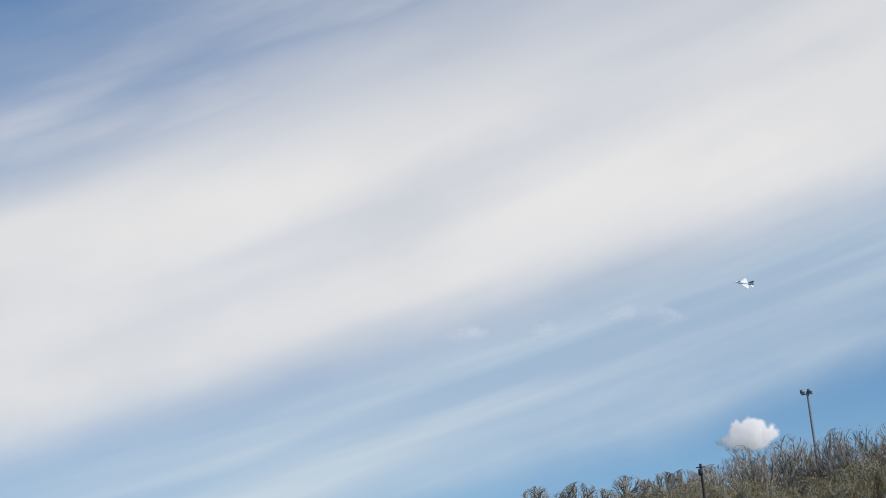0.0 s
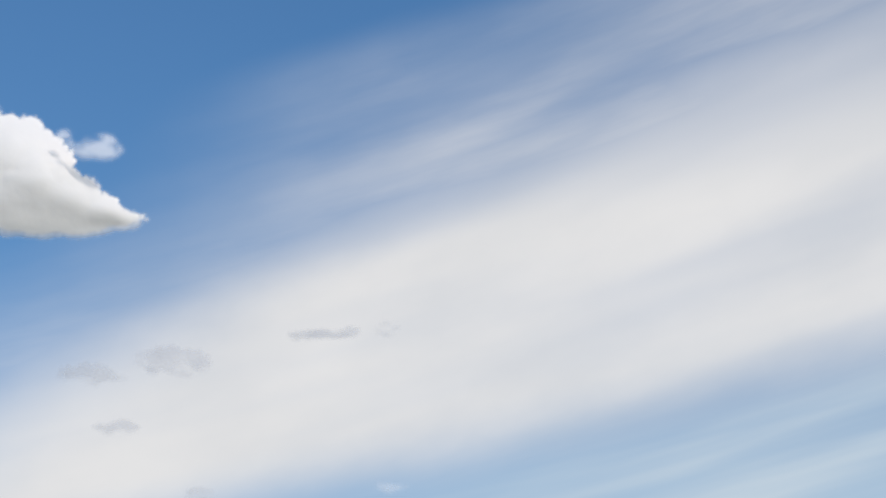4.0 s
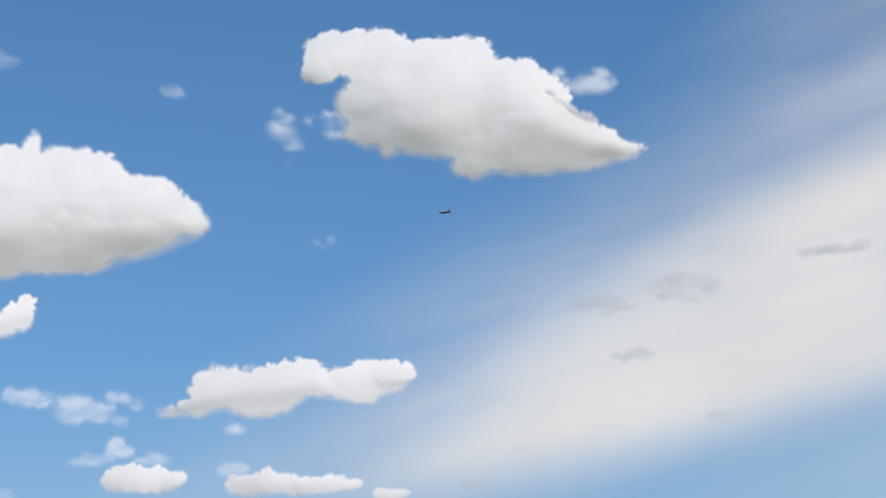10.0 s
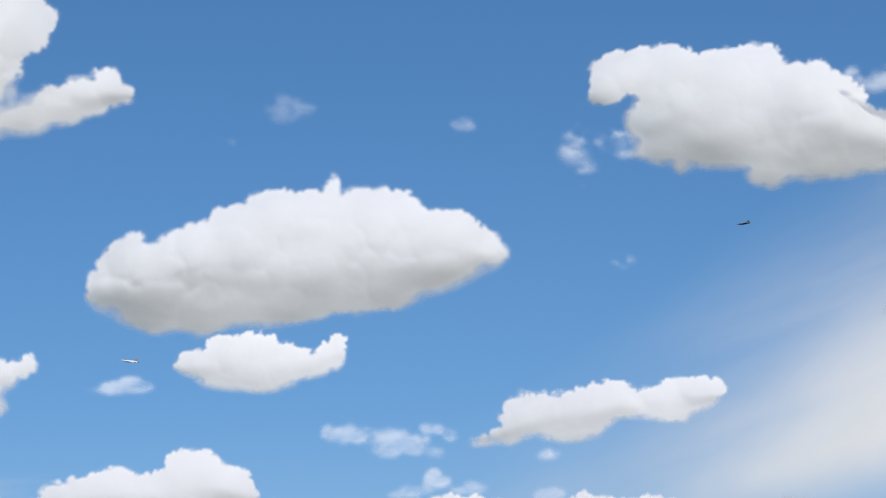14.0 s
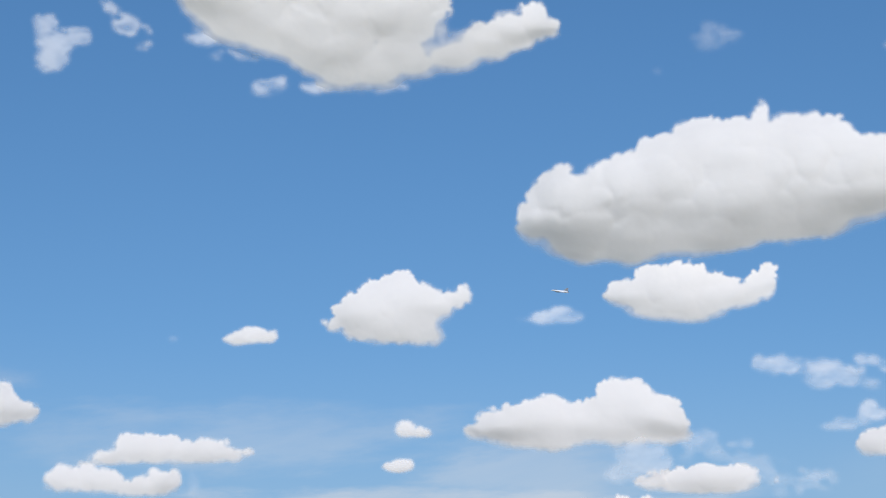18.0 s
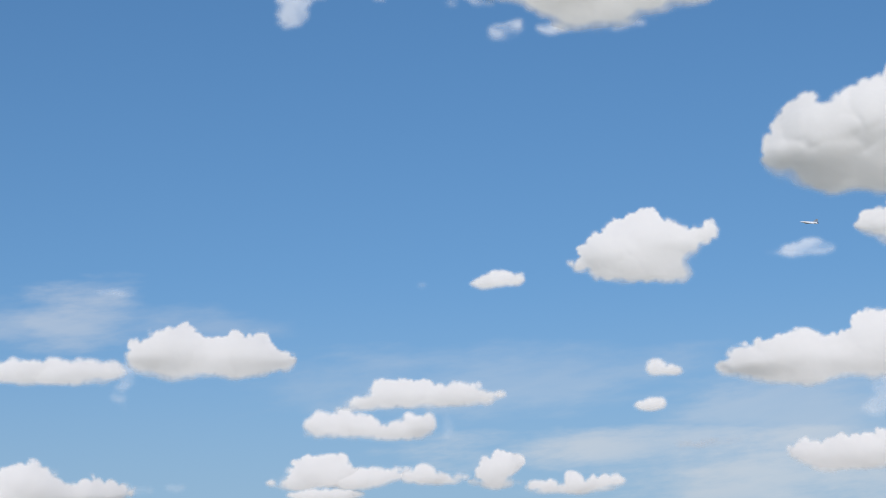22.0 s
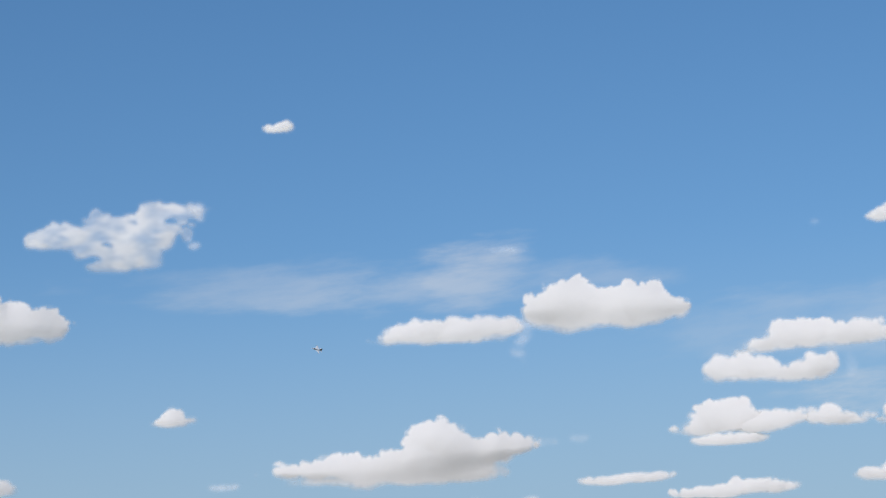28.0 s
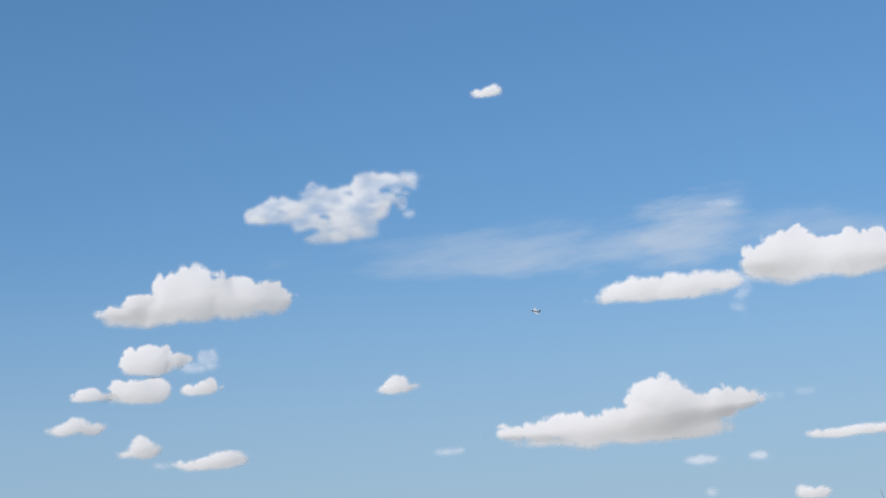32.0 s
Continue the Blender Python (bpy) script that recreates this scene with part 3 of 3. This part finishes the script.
ragged(78.19, 10.89, 4180, "ragged white cloud with curling edges", [(-152,-3,26,18), (-181,-14,17,7), (-118,-10,42,15), (-91,-4,44,24), (-42,14,33,30), (6,5,64,30), (17,-37,64,39), (61,9,39,33), (83,45,17,28), (110,17,36,21), (145,35,25,28), (174,58,28,15), (2,-64,64,18), (67,-12,42,25), (-65,-29,39,30)])
wisp(75.58, 11.44, 4190, "curled wisp beside a ragged cloud", [(8,0,11,28), (-2,17,17,11)])
wisp(75.83, 10.69, 4180, "curled tail of vapour below a ragged cloud", [(-10,10,11,14), (8,-15,12,8)])
cumulus(83.06, 8.15, 4120, "white cumulus cloud with a bumpy top and flat base", [(-179,-35,44,25), (-126,-24,57,33), (-32,23,57,38), (1,32,44,40), (-59,11,44,33), (33,0,82,38), (100,0,65,45), (166,-12,49,42), (193,-20,30,35), (-34,-31,150,34), (85,-36,109,26), (-114,-51,95,15)])
wisp(86.33, 7.70, 4100, "tiny white tuft beside a cumulus cloud", [(0,0,14,12)])
cumulus(84.54, 6.07, 4070, "small white cumulus cloud", [(-50,-3,28,27), (-18,5,39,32), (14,3,35,31), (47,-3,32,18), (-6,-19,70,16)])
wisp(83.04, 5.95, 4060, "small ragged cloud shred", [(18,4,20,17), (-4,-12,35,9)])
cumulus(85.02, 5.14, 4040, "small white cumulus cloud with bumps", [(7,0,59,29), (45,1,29,28), (-6,-20,67,11), (-50,12,24,12)])
cumulus(86.51, 5.06, 4040, "tiny white cumulus cloud with a thin tail", [(-15,1,32,17), (23,-6,35,8), (-38,-8,19,8)])
cumulus(83.09, 5.14, 4040, "tiny white cumulus cloud", [(0,-9,45,12), (20,2,20,17)])
cumulus(87.19, 4.04, 4020, "flat white cumulus cloud", [(5,4,32,17), (36,-8,29,15), (-26,-8,40,11)])
soft(85.17, 3.23, 4000, "tiny soft white cumulus cloud", [(12,-8,37,19), (7,8,26,17), (-26,-12,24,8)])
cumulus(82.70, 2.67, 3980, "small flat white cumulus cloud", [(11,-4,71,16), (30,3,45,18), (-37,-9,45,12)])
wisp(84.43, 2.61, 3980, "tiny pale white cloud shred", [(0,0,24,8)])
cumulus(76.55, 4.81, 4040, "small white cumulus cloud with a flat base", [(-1,-12,43,11), (0,7,20,16)])
cumulus(72.78, 14.37, 4260, "tiny white cloud high in clear sky", [(-1,-6,35,10), (16,2,20,13)])
soft(46.74, 7.20, 4090, "small pale cumulus cloud", [(-20,1,30,20), (14,-9,35,12)])
soft(47.25, 6.01, 4060, "small pale cumulus cloud", [(0,-5,35,13), (12,6,22,12)])
cumulus(-21.41, 7.21, 4090, "small bright white cumulus cloud behind bare treetops", [(-1,5,49,30), (19,-13,38,24), (-31,-11,30,15)])
faint(-17.65, 11.69, 4200, "faint small cloud shred", [(0,0,36,17)])
faint(-19.00, 11.47, 4200, "faint small cloud shred", [(6,1,58,22), (-26,-7,39,14)])
faint(-12.28, 11.58, 4200, "faint small cloud shred", [(0,0,50,15)])
faint(-14.89, 11.43, 4190, "faint small cloud shred", [(0,0,39,18)])
faint(5.33, 7.95, 4110, "thin white cloud sliver", [(0,0,38,11)])
faint(0.27, 8.82, 4130, "thin white cloud sliver", [(0,0,38,8)])
faint(24.77, 14.21, 4260, "faint small cloud puff", [(0,0,31,17)])
faint(36.01, 19.99, 4400, "faint small cloud puff", [(0,0,55,35)])
faint(29.79, 19.21, 4380, "faint small cloud puff", [(0,0,32,16)])
faint(38.02, 18.95, 4370, "faint small cloud puff", [(0,0,13,13)])
scud(7.45, 13.17, 4240, "long grey scrap of cloud before a white veil", [(-59,-4,39,13), (-5,-3,34,8), (54,-2,34,8), (84,5,14,11)])
scud(5.18, 13.22, 4240, "small grey scrap of cloud before a white veil", [(-3,-1,29,15), (11,3,21,13)])
scud(13.64, 12.14, 4210, "faint grey cloud patch before a white veil", [(76,4,75,36), (-84,-26,70,14)])
scud(14.25, 10.04, 4160, "small grey scrap of cloud before a white veil", [(-3,-1,34,17), (13,3,25,14)])
scud(11.51, 7.84, 4110, "small grey scrap of cloud before a white veil", [(-3,0,34,18), (13,4,24,14)])
scud(19.77, 5.97, 4060, "small grey scrap of cloud before a white veil", [(-4,-1,43,13), (17,3,30,11)])
cumulus(58.02, 1.64, 3960, "low white cumulus cloud near the horizon", [(-109,-9,39,9), (-39,-5,66,16), (44,5,63,17), (99,-1,47,13)])
cumulus(52.60, 1.99, 3970, "low white cumulus cloud near the horizon", [(-77,-3,37,13), (-1,6,58,17), (61,6,53,13), (-27,-10,79,12)])
soft(22.58, 5.76, 4060, "small soft white cloud before a white veil", [(0,0,40,15)])
scud(45.54, 4.68, 4030, "thin grey scrap of cloud before a pale sheet", [(-18,-5,59,8), (41,4,35,8)])
wisp(56.40, 0.75, 3940, "tiny pale cloud shred", [(0,0,26,8)])
faint(63.06, 3.54, 4000, "tiny pale cloud shred", [(0,0,21,8)])
faint(65.22, 9.93, 4160, "short bright streak of thin high vapour", [(0,3,47,7), (20,-3,25,7)])
wisp(49.63, 18.66, 4370, "torn shred under a broad cumulus cloud", [(9,-6,49,14), (-31,2,26,17)])
wisp(47.72, 18.64, 4370, "torn shred under a broad cumulus cloud", [(-30,-8,58,12), (44,7,43,13)])
wisp(53.44, 19.92, 4400, "torn shred at the rim of a broad cumulus cloud", [(-35,21,44,20), (30,-27,50,15)])
soft(49.68, 3.50, 4000, "low flat pale cloud with small bumps", [(-81,-3,26,11), (-10,6,26,20), (66,2,42,12), (-13,-15,93,11)])


# ---- trees on the slope ----
def tube(bm, p0, p1, r0, r1, sides=5):
    axis = (p1 - p0).normalized()
    side = axis.orthogonal().normalized()
    other = axis.cross(side)
    rings = []
    for p, r in ((p0, r0), (p1, r1)):
        rings.append([bm.verts.new(p + (side * math.cos(2 * math.pi * i / sides) + other * math.sin(2 * math.pi * i / sides)) * r) for i in range(sides)])
    for i in range(sides):
        j = (i + 1) % sides
        bm.faces.new((rings[0][i], rings[0][j], rings[1][j], rings[1][i]))


def bent(rng, v, angle):
    turn = v.orthogonal().normalized()
    turn.rotate(Matrix.Rotation(rng.uniform(0, 2 * math.pi), 3, v))
    out = v.copy()
    out.rotate(Matrix.Rotation(radians(angle), 3, turn))
    return out


def tree(seed, height, spread, leaves, label, low=0.35, wide=0.3, dome=0.28, depth=4, twigs=4, girth=0.027):
    """A bare or early-leafing broadleaf tree: trunk, forking limbs, fine twigs and loose leaf clumps. Its foot is at the origin."""
    rng = random.Random(seed)
    root = new("bare_tree" if leaves < 900 else "leafing_tree")
    tagged(root, label, "tree", "trees on the slope")
    bm = bmesh.new()
    top = Vector((rng.uniform(-0.4, 0.4), rng.uniform(-0.4, 0.4), height * low))
    foot = Vector((0, 0, -0.6))
    mid = (foot + top) / 2 + Vector((rng.uniform(-0.2, 0.2), rng.uniform(-0.2, 0.2), 0))
    base = girth * height
    tube(bm, foot, mid, base * 1.25, base * 0.9, 8)
    tube(bm, mid, top, base * 0.9, base * 0.75, 8)
    part("trunk", bm, MAT_BARK, root)
    ends = []

    def held(p):
        # the crown keeps within a dome on an upright drum
        q = Vector((p.x / wide, p.y / wide, max(0.0, p.z - height * (1 - dome)) / dome)) / height
        return p if q.length <= 1 else Vector((p.x / q.length, p.y / q.length, p.z - max(0.0, p.z - height * (1 - dome)) * (1 - 1 / q.length)))

    def fork(bm, p, v, length, r, depth):
        q = p + v * length * 0.55 + Vector((rng.uniform(-0.1, 0.1), rng.uniform(-0.1, 0.1), 0)) * length
        q = held(q)
        e = held(q + (v + Vector((0, 0, 0.12))).normalized() * length * 0.45)
        tube(bm, p, q, r, r * 0.82, 5 if depth > 1 else 3)
        tube(bm, q, e, r * 0.82, r * 0.62, 5 if depth > 1 else 3)
        if depth == 0:
            ends.append((e, v))
            return
        for k in range(3 if depth > 1 else 2):
            fork(bm, e, bent(rng, v, rng.uniform(14, 38)), length * rng.uniform(0.58, 0.8), r * 0.57, depth - 1)
        if depth > 1:
            fork(bm, q, bent(rng, v, rng.uniform(30, 50)), length * 0.6, r * 0.5, depth - 2)

    count = 6
    for k in range(count):
        a = 2 * math.pi * (k + rng.uniform(-0.3, 0.3)) / count
        lean = radians(rng.uniform(5, 12 + spread * 26))
        v = Vector((math.cos(a) * math.sin(lean), math.sin(a) * math.sin(lean), math.cos(lean)))
        bm = bmesh.new()
        start = top.lerp(foot, rng.uniform(0, 0.3))
        fork(bm, start, v, height * 0.36 * (1 - low) * rng.uniform(0.85, 1.1), base * 0.75, depth)
        part("limb", bm, MAT_BARK, root)
    verts, faces = [], []
    for e, v in ends:
        for _ in range(twigs):
            w = bent(rng, v, rng.uniform(5, 45)) * rng.uniform(0.5, 1.3) * height / 20
            s = w.orthogonal().normalized() * 0.022
            k = len(verts)
            verts += [e - s, e + s, held(e + w)]
            faces.append((k, k + 1, k + 2))
    me = bpy.data.meshes.new("twig_spray")
    me.from_pydata(verts, [], faces)
    me.materials.append(MAT_BARK)
    tw = tagged(new("twig_spray", me), kind="stuff")
    tw.parent = root
    verts, faces = [], []
    for _ in range(leaves):
        e, v = rng.choice(ends)
        c = e + Vector((rng.gauss(0, 0.7), rng.gauss(0, 0.7), rng.gauss(-0.3, 0.7)))
        c = held(c)
        n1 = Vector((rng.uniform(-1, 1), rng.uniform(-1, 1), rng.uniform(-1, 1))).normalized()
        s1 = n1.orthogonal().normalized() * rng.uniform(0.07, 0.15)
        s2 = n1.cross(s1) * 0.7
        k = len(verts)
        verts += [c - s1, c - s2, c + s1, c + s2]
        faces.append((k, k + 1, k + 2, k + 3))
    me = bpy.data.meshes.new("crown")
    me.from_pydata(verts, [], faces)
    me.materials.append(MAT_LEAF)
    cr = tagged(new("crown", me), "sparse olive-brown spring leaves", kind="stuff")
    cr.parent = root
    return root


def stand(az, dist, top_el):
    """Foot of a thing on the ground at a bearing, and the height that brings its top to an elevation."""
    a = radians(az)
    x, y = -math.sin(a) * dist, math.cos(a) * dist
    z = ground_height(x, y)
    return x, y, z, 1.6 + dist * math.tan(radians(top_el)) - z


BUILT = 20.0
FAN = tree(3, BUILT, 0.9, 20, "grey bare rounded tree on the wooded slope", 0.66, 0.16, 0.16)
TALL = tree(5, BUILT, 0.35, 150, "tall bare tree with upright grey-brown limbs", 0.4, 0.2, 0.16)
WIDE = tree(8, BUILT, 0.7, 420, "wide bare tree with a few olive spring leaves", 0.4, 0.32, 0.2)
LEAFY = tree(12, BUILT, 1.0, 9000, "low tree in olive-brown early leaf on the slope", 0.15, 0.34, 0.3)
SPARSE = tree(17, BUILT, 0.8, 0, "sparse bare tree with a few upright grey branches", 0.5, 0.3, 0.2, 2, 3, 0.009)
PLACES = [
    (FAN, -14.2, 300, 6.36), (FAN, -14.95, 306, 6.1), (FAN, -15.6, 304, 6.36), (FAN, -16.3, 309, 6.05), (FAN, -17.15, 298, 6.42), (FAN, -17.9, 310, 6.2),
    (FAN, -18.4, 303, 6.38), (FAN, -19.1, 308, 6.4), (FAN, -13.05, 306, 6.02), (FAN, -12.3, 309, 6.0), (FAN, -20.1, 300, 6.45),
    (LEAFY, -18.6, 270, 6.1), (LEAFY, -19.6, 262, 6.0), (LEAFY, -20.6, 268, 5.9), (LEAFY, -21.7, 255, 5.8), (LEAFY, -22.9, 262, 5.7),
    (LEAFY, -24.0, 256, 5.9), (LEAFY, -25.2, 262, 6.1), (LEAFY, -26.5, 258, 6.2), (LEAFY, -17.6, 280, 5.9), (LEAFY, -16.2, 285, 5.4), (LEAFY, -14.8, 285, 5.1),
    (WIDE, -19.3, 290, 6.45), (TALL, -20.9, 285, 6.95), (WIDE, -21.9, 280, 7.0), (TALL, -22.7, 290, 7.1), (WIDE, -23.6, 284, 6.95), (TALL, -24.4, 276, 7.15),
    (WIDE, -25.3, 282, 7.2), (TALL, -26.2, 280, 7.3), (WIDE, -27.4, 284, 7.3), (TALL, -28.6, 280, 7.3),
    (SPARSE, 59.3, 240, 0.45), (SPARSE, 60.1, 246, 0.32), (SPARSE, 61.7, 250, 0.0), (SPARSE, 58.3, 244, 0.05),
]


def reach(kind):
    """Height of a tree's topmost twig over its foot."""
    return max(v.co.z for ob in kind.children for v in ob.data.vertices)


used = set()
for k, (kind, az, dist, top_el) in enumerate(PLACES):
    x, y, z, h = stand(az, dist, top_el)
    s = h / reach(kind)
    m = Matrix.Translation((x, y, z)) @ Matrix.Rotation(k * 2.4, 4, "Z") @ Matrix.Diagonal((s, s, s, 1))
    if kind.name not in used:
        used.add(kind.name)
        kind.matrix_basis = m
    else:
        copy_thing(kind, m @ Matrix.Diagonal([1 / c for c in kind.scale] + [1]))


# ---- poles ----
def light_pole(az, dist, top_el):
    x, y, z, h = stand(az, dist, top_el)
    root = tagged(new("light_pole"), "tall grey steel floodlight pole above the trees", "street lamp")
    root.matrix_world = Matrix.Translation((x, y, z)) @ Matrix.Rotation(radians(az), 4, "Z")
    bm = bmesh.new()
    tube(bm, Vector((0, 0, -0.5)), Vector((0, 0, h * 0.5)), 0.36, 0.3, 12)
    tube(bm, Vector((0, 0, h * 0.5)), Vector((0, 0, h - 0.3)), 0.3, 0.22, 12)
    part("shaft", bm, MAT_POLE, root)
    bm = bmesh.new()
    tube(bm, Vector((-1.1, 0, h - 0.8)), Vector((0.9, 0, h - 0.8)), 0.12, 0.12, 8)
    part("crossarm", bm, MAT_POLE, root)
    for side in (-0.85, 0.45):
        bm = bmesh.new()
        bmesh.ops.create_cube(bm, size=1.0, matrix=Matrix.Translation((side, -0.3, h - 0.3)) @ Matrix.Rotation(0.4, 4, "X") @ Matrix.Diagonal((0.85, 0.6, 0.7, 1)))
        bmesh.ops.bevel(bm, geom=bm.edges[:], offset=0.08, segments=2, affect="EDGES")
        part("lamp_head", bm, MAT_POLE, root)


def utility_pole(az, dist, top_el):
    x, y, z, h = stand(az, dist, top_el)
    root = tagged(new("utility_pole"), "dark weathered timber utility pole among bare trees", "utility pole")
    root.matrix_world = Matrix.Translation((x, y, z)) @ Matrix.Rotation(radians(az), 4, "Z")
    bm = bmesh.new()
    tube(bm, Vector((0, 0, -0.5)), Vector((0, 0, h)), 0.26, 0.18, 10)
    part("shaft", bm, MAT_WOOD, root)
    bm = bmesh.new()
    bmesh.ops.create_cube(bm, size=1.0, matrix=Matrix.Translation((0, -0.3, h - 0.5)) @ Matrix.Diagonal((1.3, 0.14, 0.16, 1)))
    part("crossarm", bm, MAT_WOOD, root)
    bm = bmesh.new()
    bmesh.ops.create_cone(bm, cap_ends=True, segments=12, radius1=0.34, radius2=0.3, depth=0.9, matrix=Matrix.Translation((-0.1, -0.45, h - 1.2)))
    part("transformer", bm, MAT_WOOD, root)


light_pole(-23.48, 312, 8.48)
utility_pole(-19.69, 240, 6.5)


# ---- jets ----
def lathe(bm, stations, sides=16):
    """Rings along x: position, half width, half height, centre height."""
    prev = None
    for x, w, h, c in stations:
        ring = [bm.verts.new((x, w * math.cos(2 * math.pi * i / sides), c + h * math.sin(2 * math.pi * i / sides))) for i in range(sides)]
        if prev:
            for i in range(sides):
                j = (i + 1) % sides
                bm.faces.new((prev[i], prev[j], ring[j], ring[i]))
        prev = ring


def blade(bm, outline, thick, flat):
    """A thin tapered wing or fin from its outline; flat(u, v, t) gives the place."""
    mid = [sum(p[i] for p in outline) / len(outline) for i in (0, 1)]
    a = [bm.verts.new(flat(u, v, 0)) for u, v in outline]
    t = bm.verts.new(flat(mid[0], mid[1] * 0.7, thick))
    b = bm.verts.new(flat(mid[0], mid[1] * 0.7, -thick))
    for i in range(len(a)):
        j = (i + 1) % len(a)
        bm.faces.new((a[i], a[j], t))
        bm.faces.new((a[j], a[i], b))
    bmesh.ops.recalc_face_normals(bm, faces=bm.faces[:])


def jet(label, body, tail):
    """Single-engined delta-winged fighter, nose along +x, fifteen metres long."""
    root = tagged(new("fighter_jet"), label, "aircraft", "jets in formation")
    bm = bmesh.new()
    lathe(bm, [(7.4, 0.03, 0.03, 0.0), (6.8, 0.22, 0.2, 0.02), (5.6, 0.5, 0.46, 0.08), (4.0, 0.72, 0.7, 0.1), (2.4, 0.9, 0.85, 0.0), (0, 1.05, 0.9, -0.05),
               (-3, 1.0, 0.85, 0.0), (-5.0, 0.85, 0.75, 0.0), (-6.4, 0.68, 0.66, 0.0)])
    part("fuselage", bm, body, root)
    bm = bmesh.new()
    lathe(bm, [(4.9, 0.05, 0.05, 0.55), (4.4, 0.26, 0.24, 0.6), (3.6, 0.36, 0.36, 0.66), (2.6, 0.3, 0.3, 0.66), (1.8, 0.1, 0.1, 0.66)])
    part("canopy", bm, MAT_CANOPY, root, "dark tinted canopy")
    bm = bmesh.new()
    lathe(bm, [(3.3, 0.52, 0.34, -0.85), (1.5, 0.62, 0.42, -0.8), (-1.0, 0.5, 0.3, -0.6)])
    part("air_intake", bm, body, root)
    bm = bmesh.new()
    lathe(bm, [(-6.35, 0.66, 0.64, 0.0), (-7.0, 0.6, 0.58, 0.0), (-7.5, 0.48, 0.46, 0.0)])
    part("engine_nozzle", bm, MAT_METAL, root)
    for side in (1, -1):
        bm = bmesh.new()
        blade(bm, [(4.2, 0.7), (2.0, 1.15), (-1.9, 4.8), (-3.1, 4.8), (-3.5, 0.7)], 0.2, lambda u, v, t, s=side: (u, v * s, t))
        part("wing", bm, body, root, smooth=False)
        bm = bmesh.new()
        blade(bm, [(-4.4, 0.6), (-6.4, 2.8), (-7.2, 2.8), (-7.0, 0.6)], 0.1, lambda u, v, t, s=side: (u, v * s, t - 0.1))
        part("tailplane", bm, body, root, smooth=False)
        bm = bmesh.new()
        lathe(bm, [(0.6, 0.02, 0.02, 0.0), (0.0, 0.09, 0.09, 0.0), (-2.6, 0.09, 0.09, 0.0), (-3.4, 0.04, 0.04, 0.0)], 8)
        bmesh.ops.translate(bm, vec=(0, 4.85 * side, 0), verts=bm.verts[:])
        part("wingtip_rail", bm, body, root)
    bm = bmesh.new()
    blade(bm, [(-2.6, 0.7), (-5.4, 3.3), (-6.8, 3.3), (-6.9, 0.7)], 0.12, lambda u, v, t: (u, t, v))
    part("tail_fin", bm, tail, root, smooth=False)
    return root


def fly(ob, az, el, dist, swing, climb, bank):
    """Heading to the left across the view; swing turns the nose away, bank rolls the upper side towards the viewer."""
    ob.matrix_world = (Matrix.Translation(direction(az, el) * dist) @ Matrix.Rotation(radians(az + 180 - swing), 4, "Z")
                       @ Matrix.Rotation(radians(-climb), 4, "Y") @ Matrix.Rotation(radians(bank), 4, "X"))


fly(jet("white delta-winged jet banking, its tail blue-grey", MAT_WHITE, MAT_TAIL), -21.93, 12.3, 1200, -28, 8, -62)
fly(jet("dark grey delta-winged jet flying level", MAT_DARK, MAT_DARK), 20.47, 15.17, 1900, 0, -2, -4)
fly(jet("white delta-winged jet with blue-grey tail and fin", MAT_WHITE, MAT_TAIL), 41.67, 11.82, 1400, -10, 6, -20)
fly(jet("white delta-winged jet seen small and far off", MAT_WHITE, MAT_TAIL), 71.72, 6.96, 1900, -40, 6, -70)
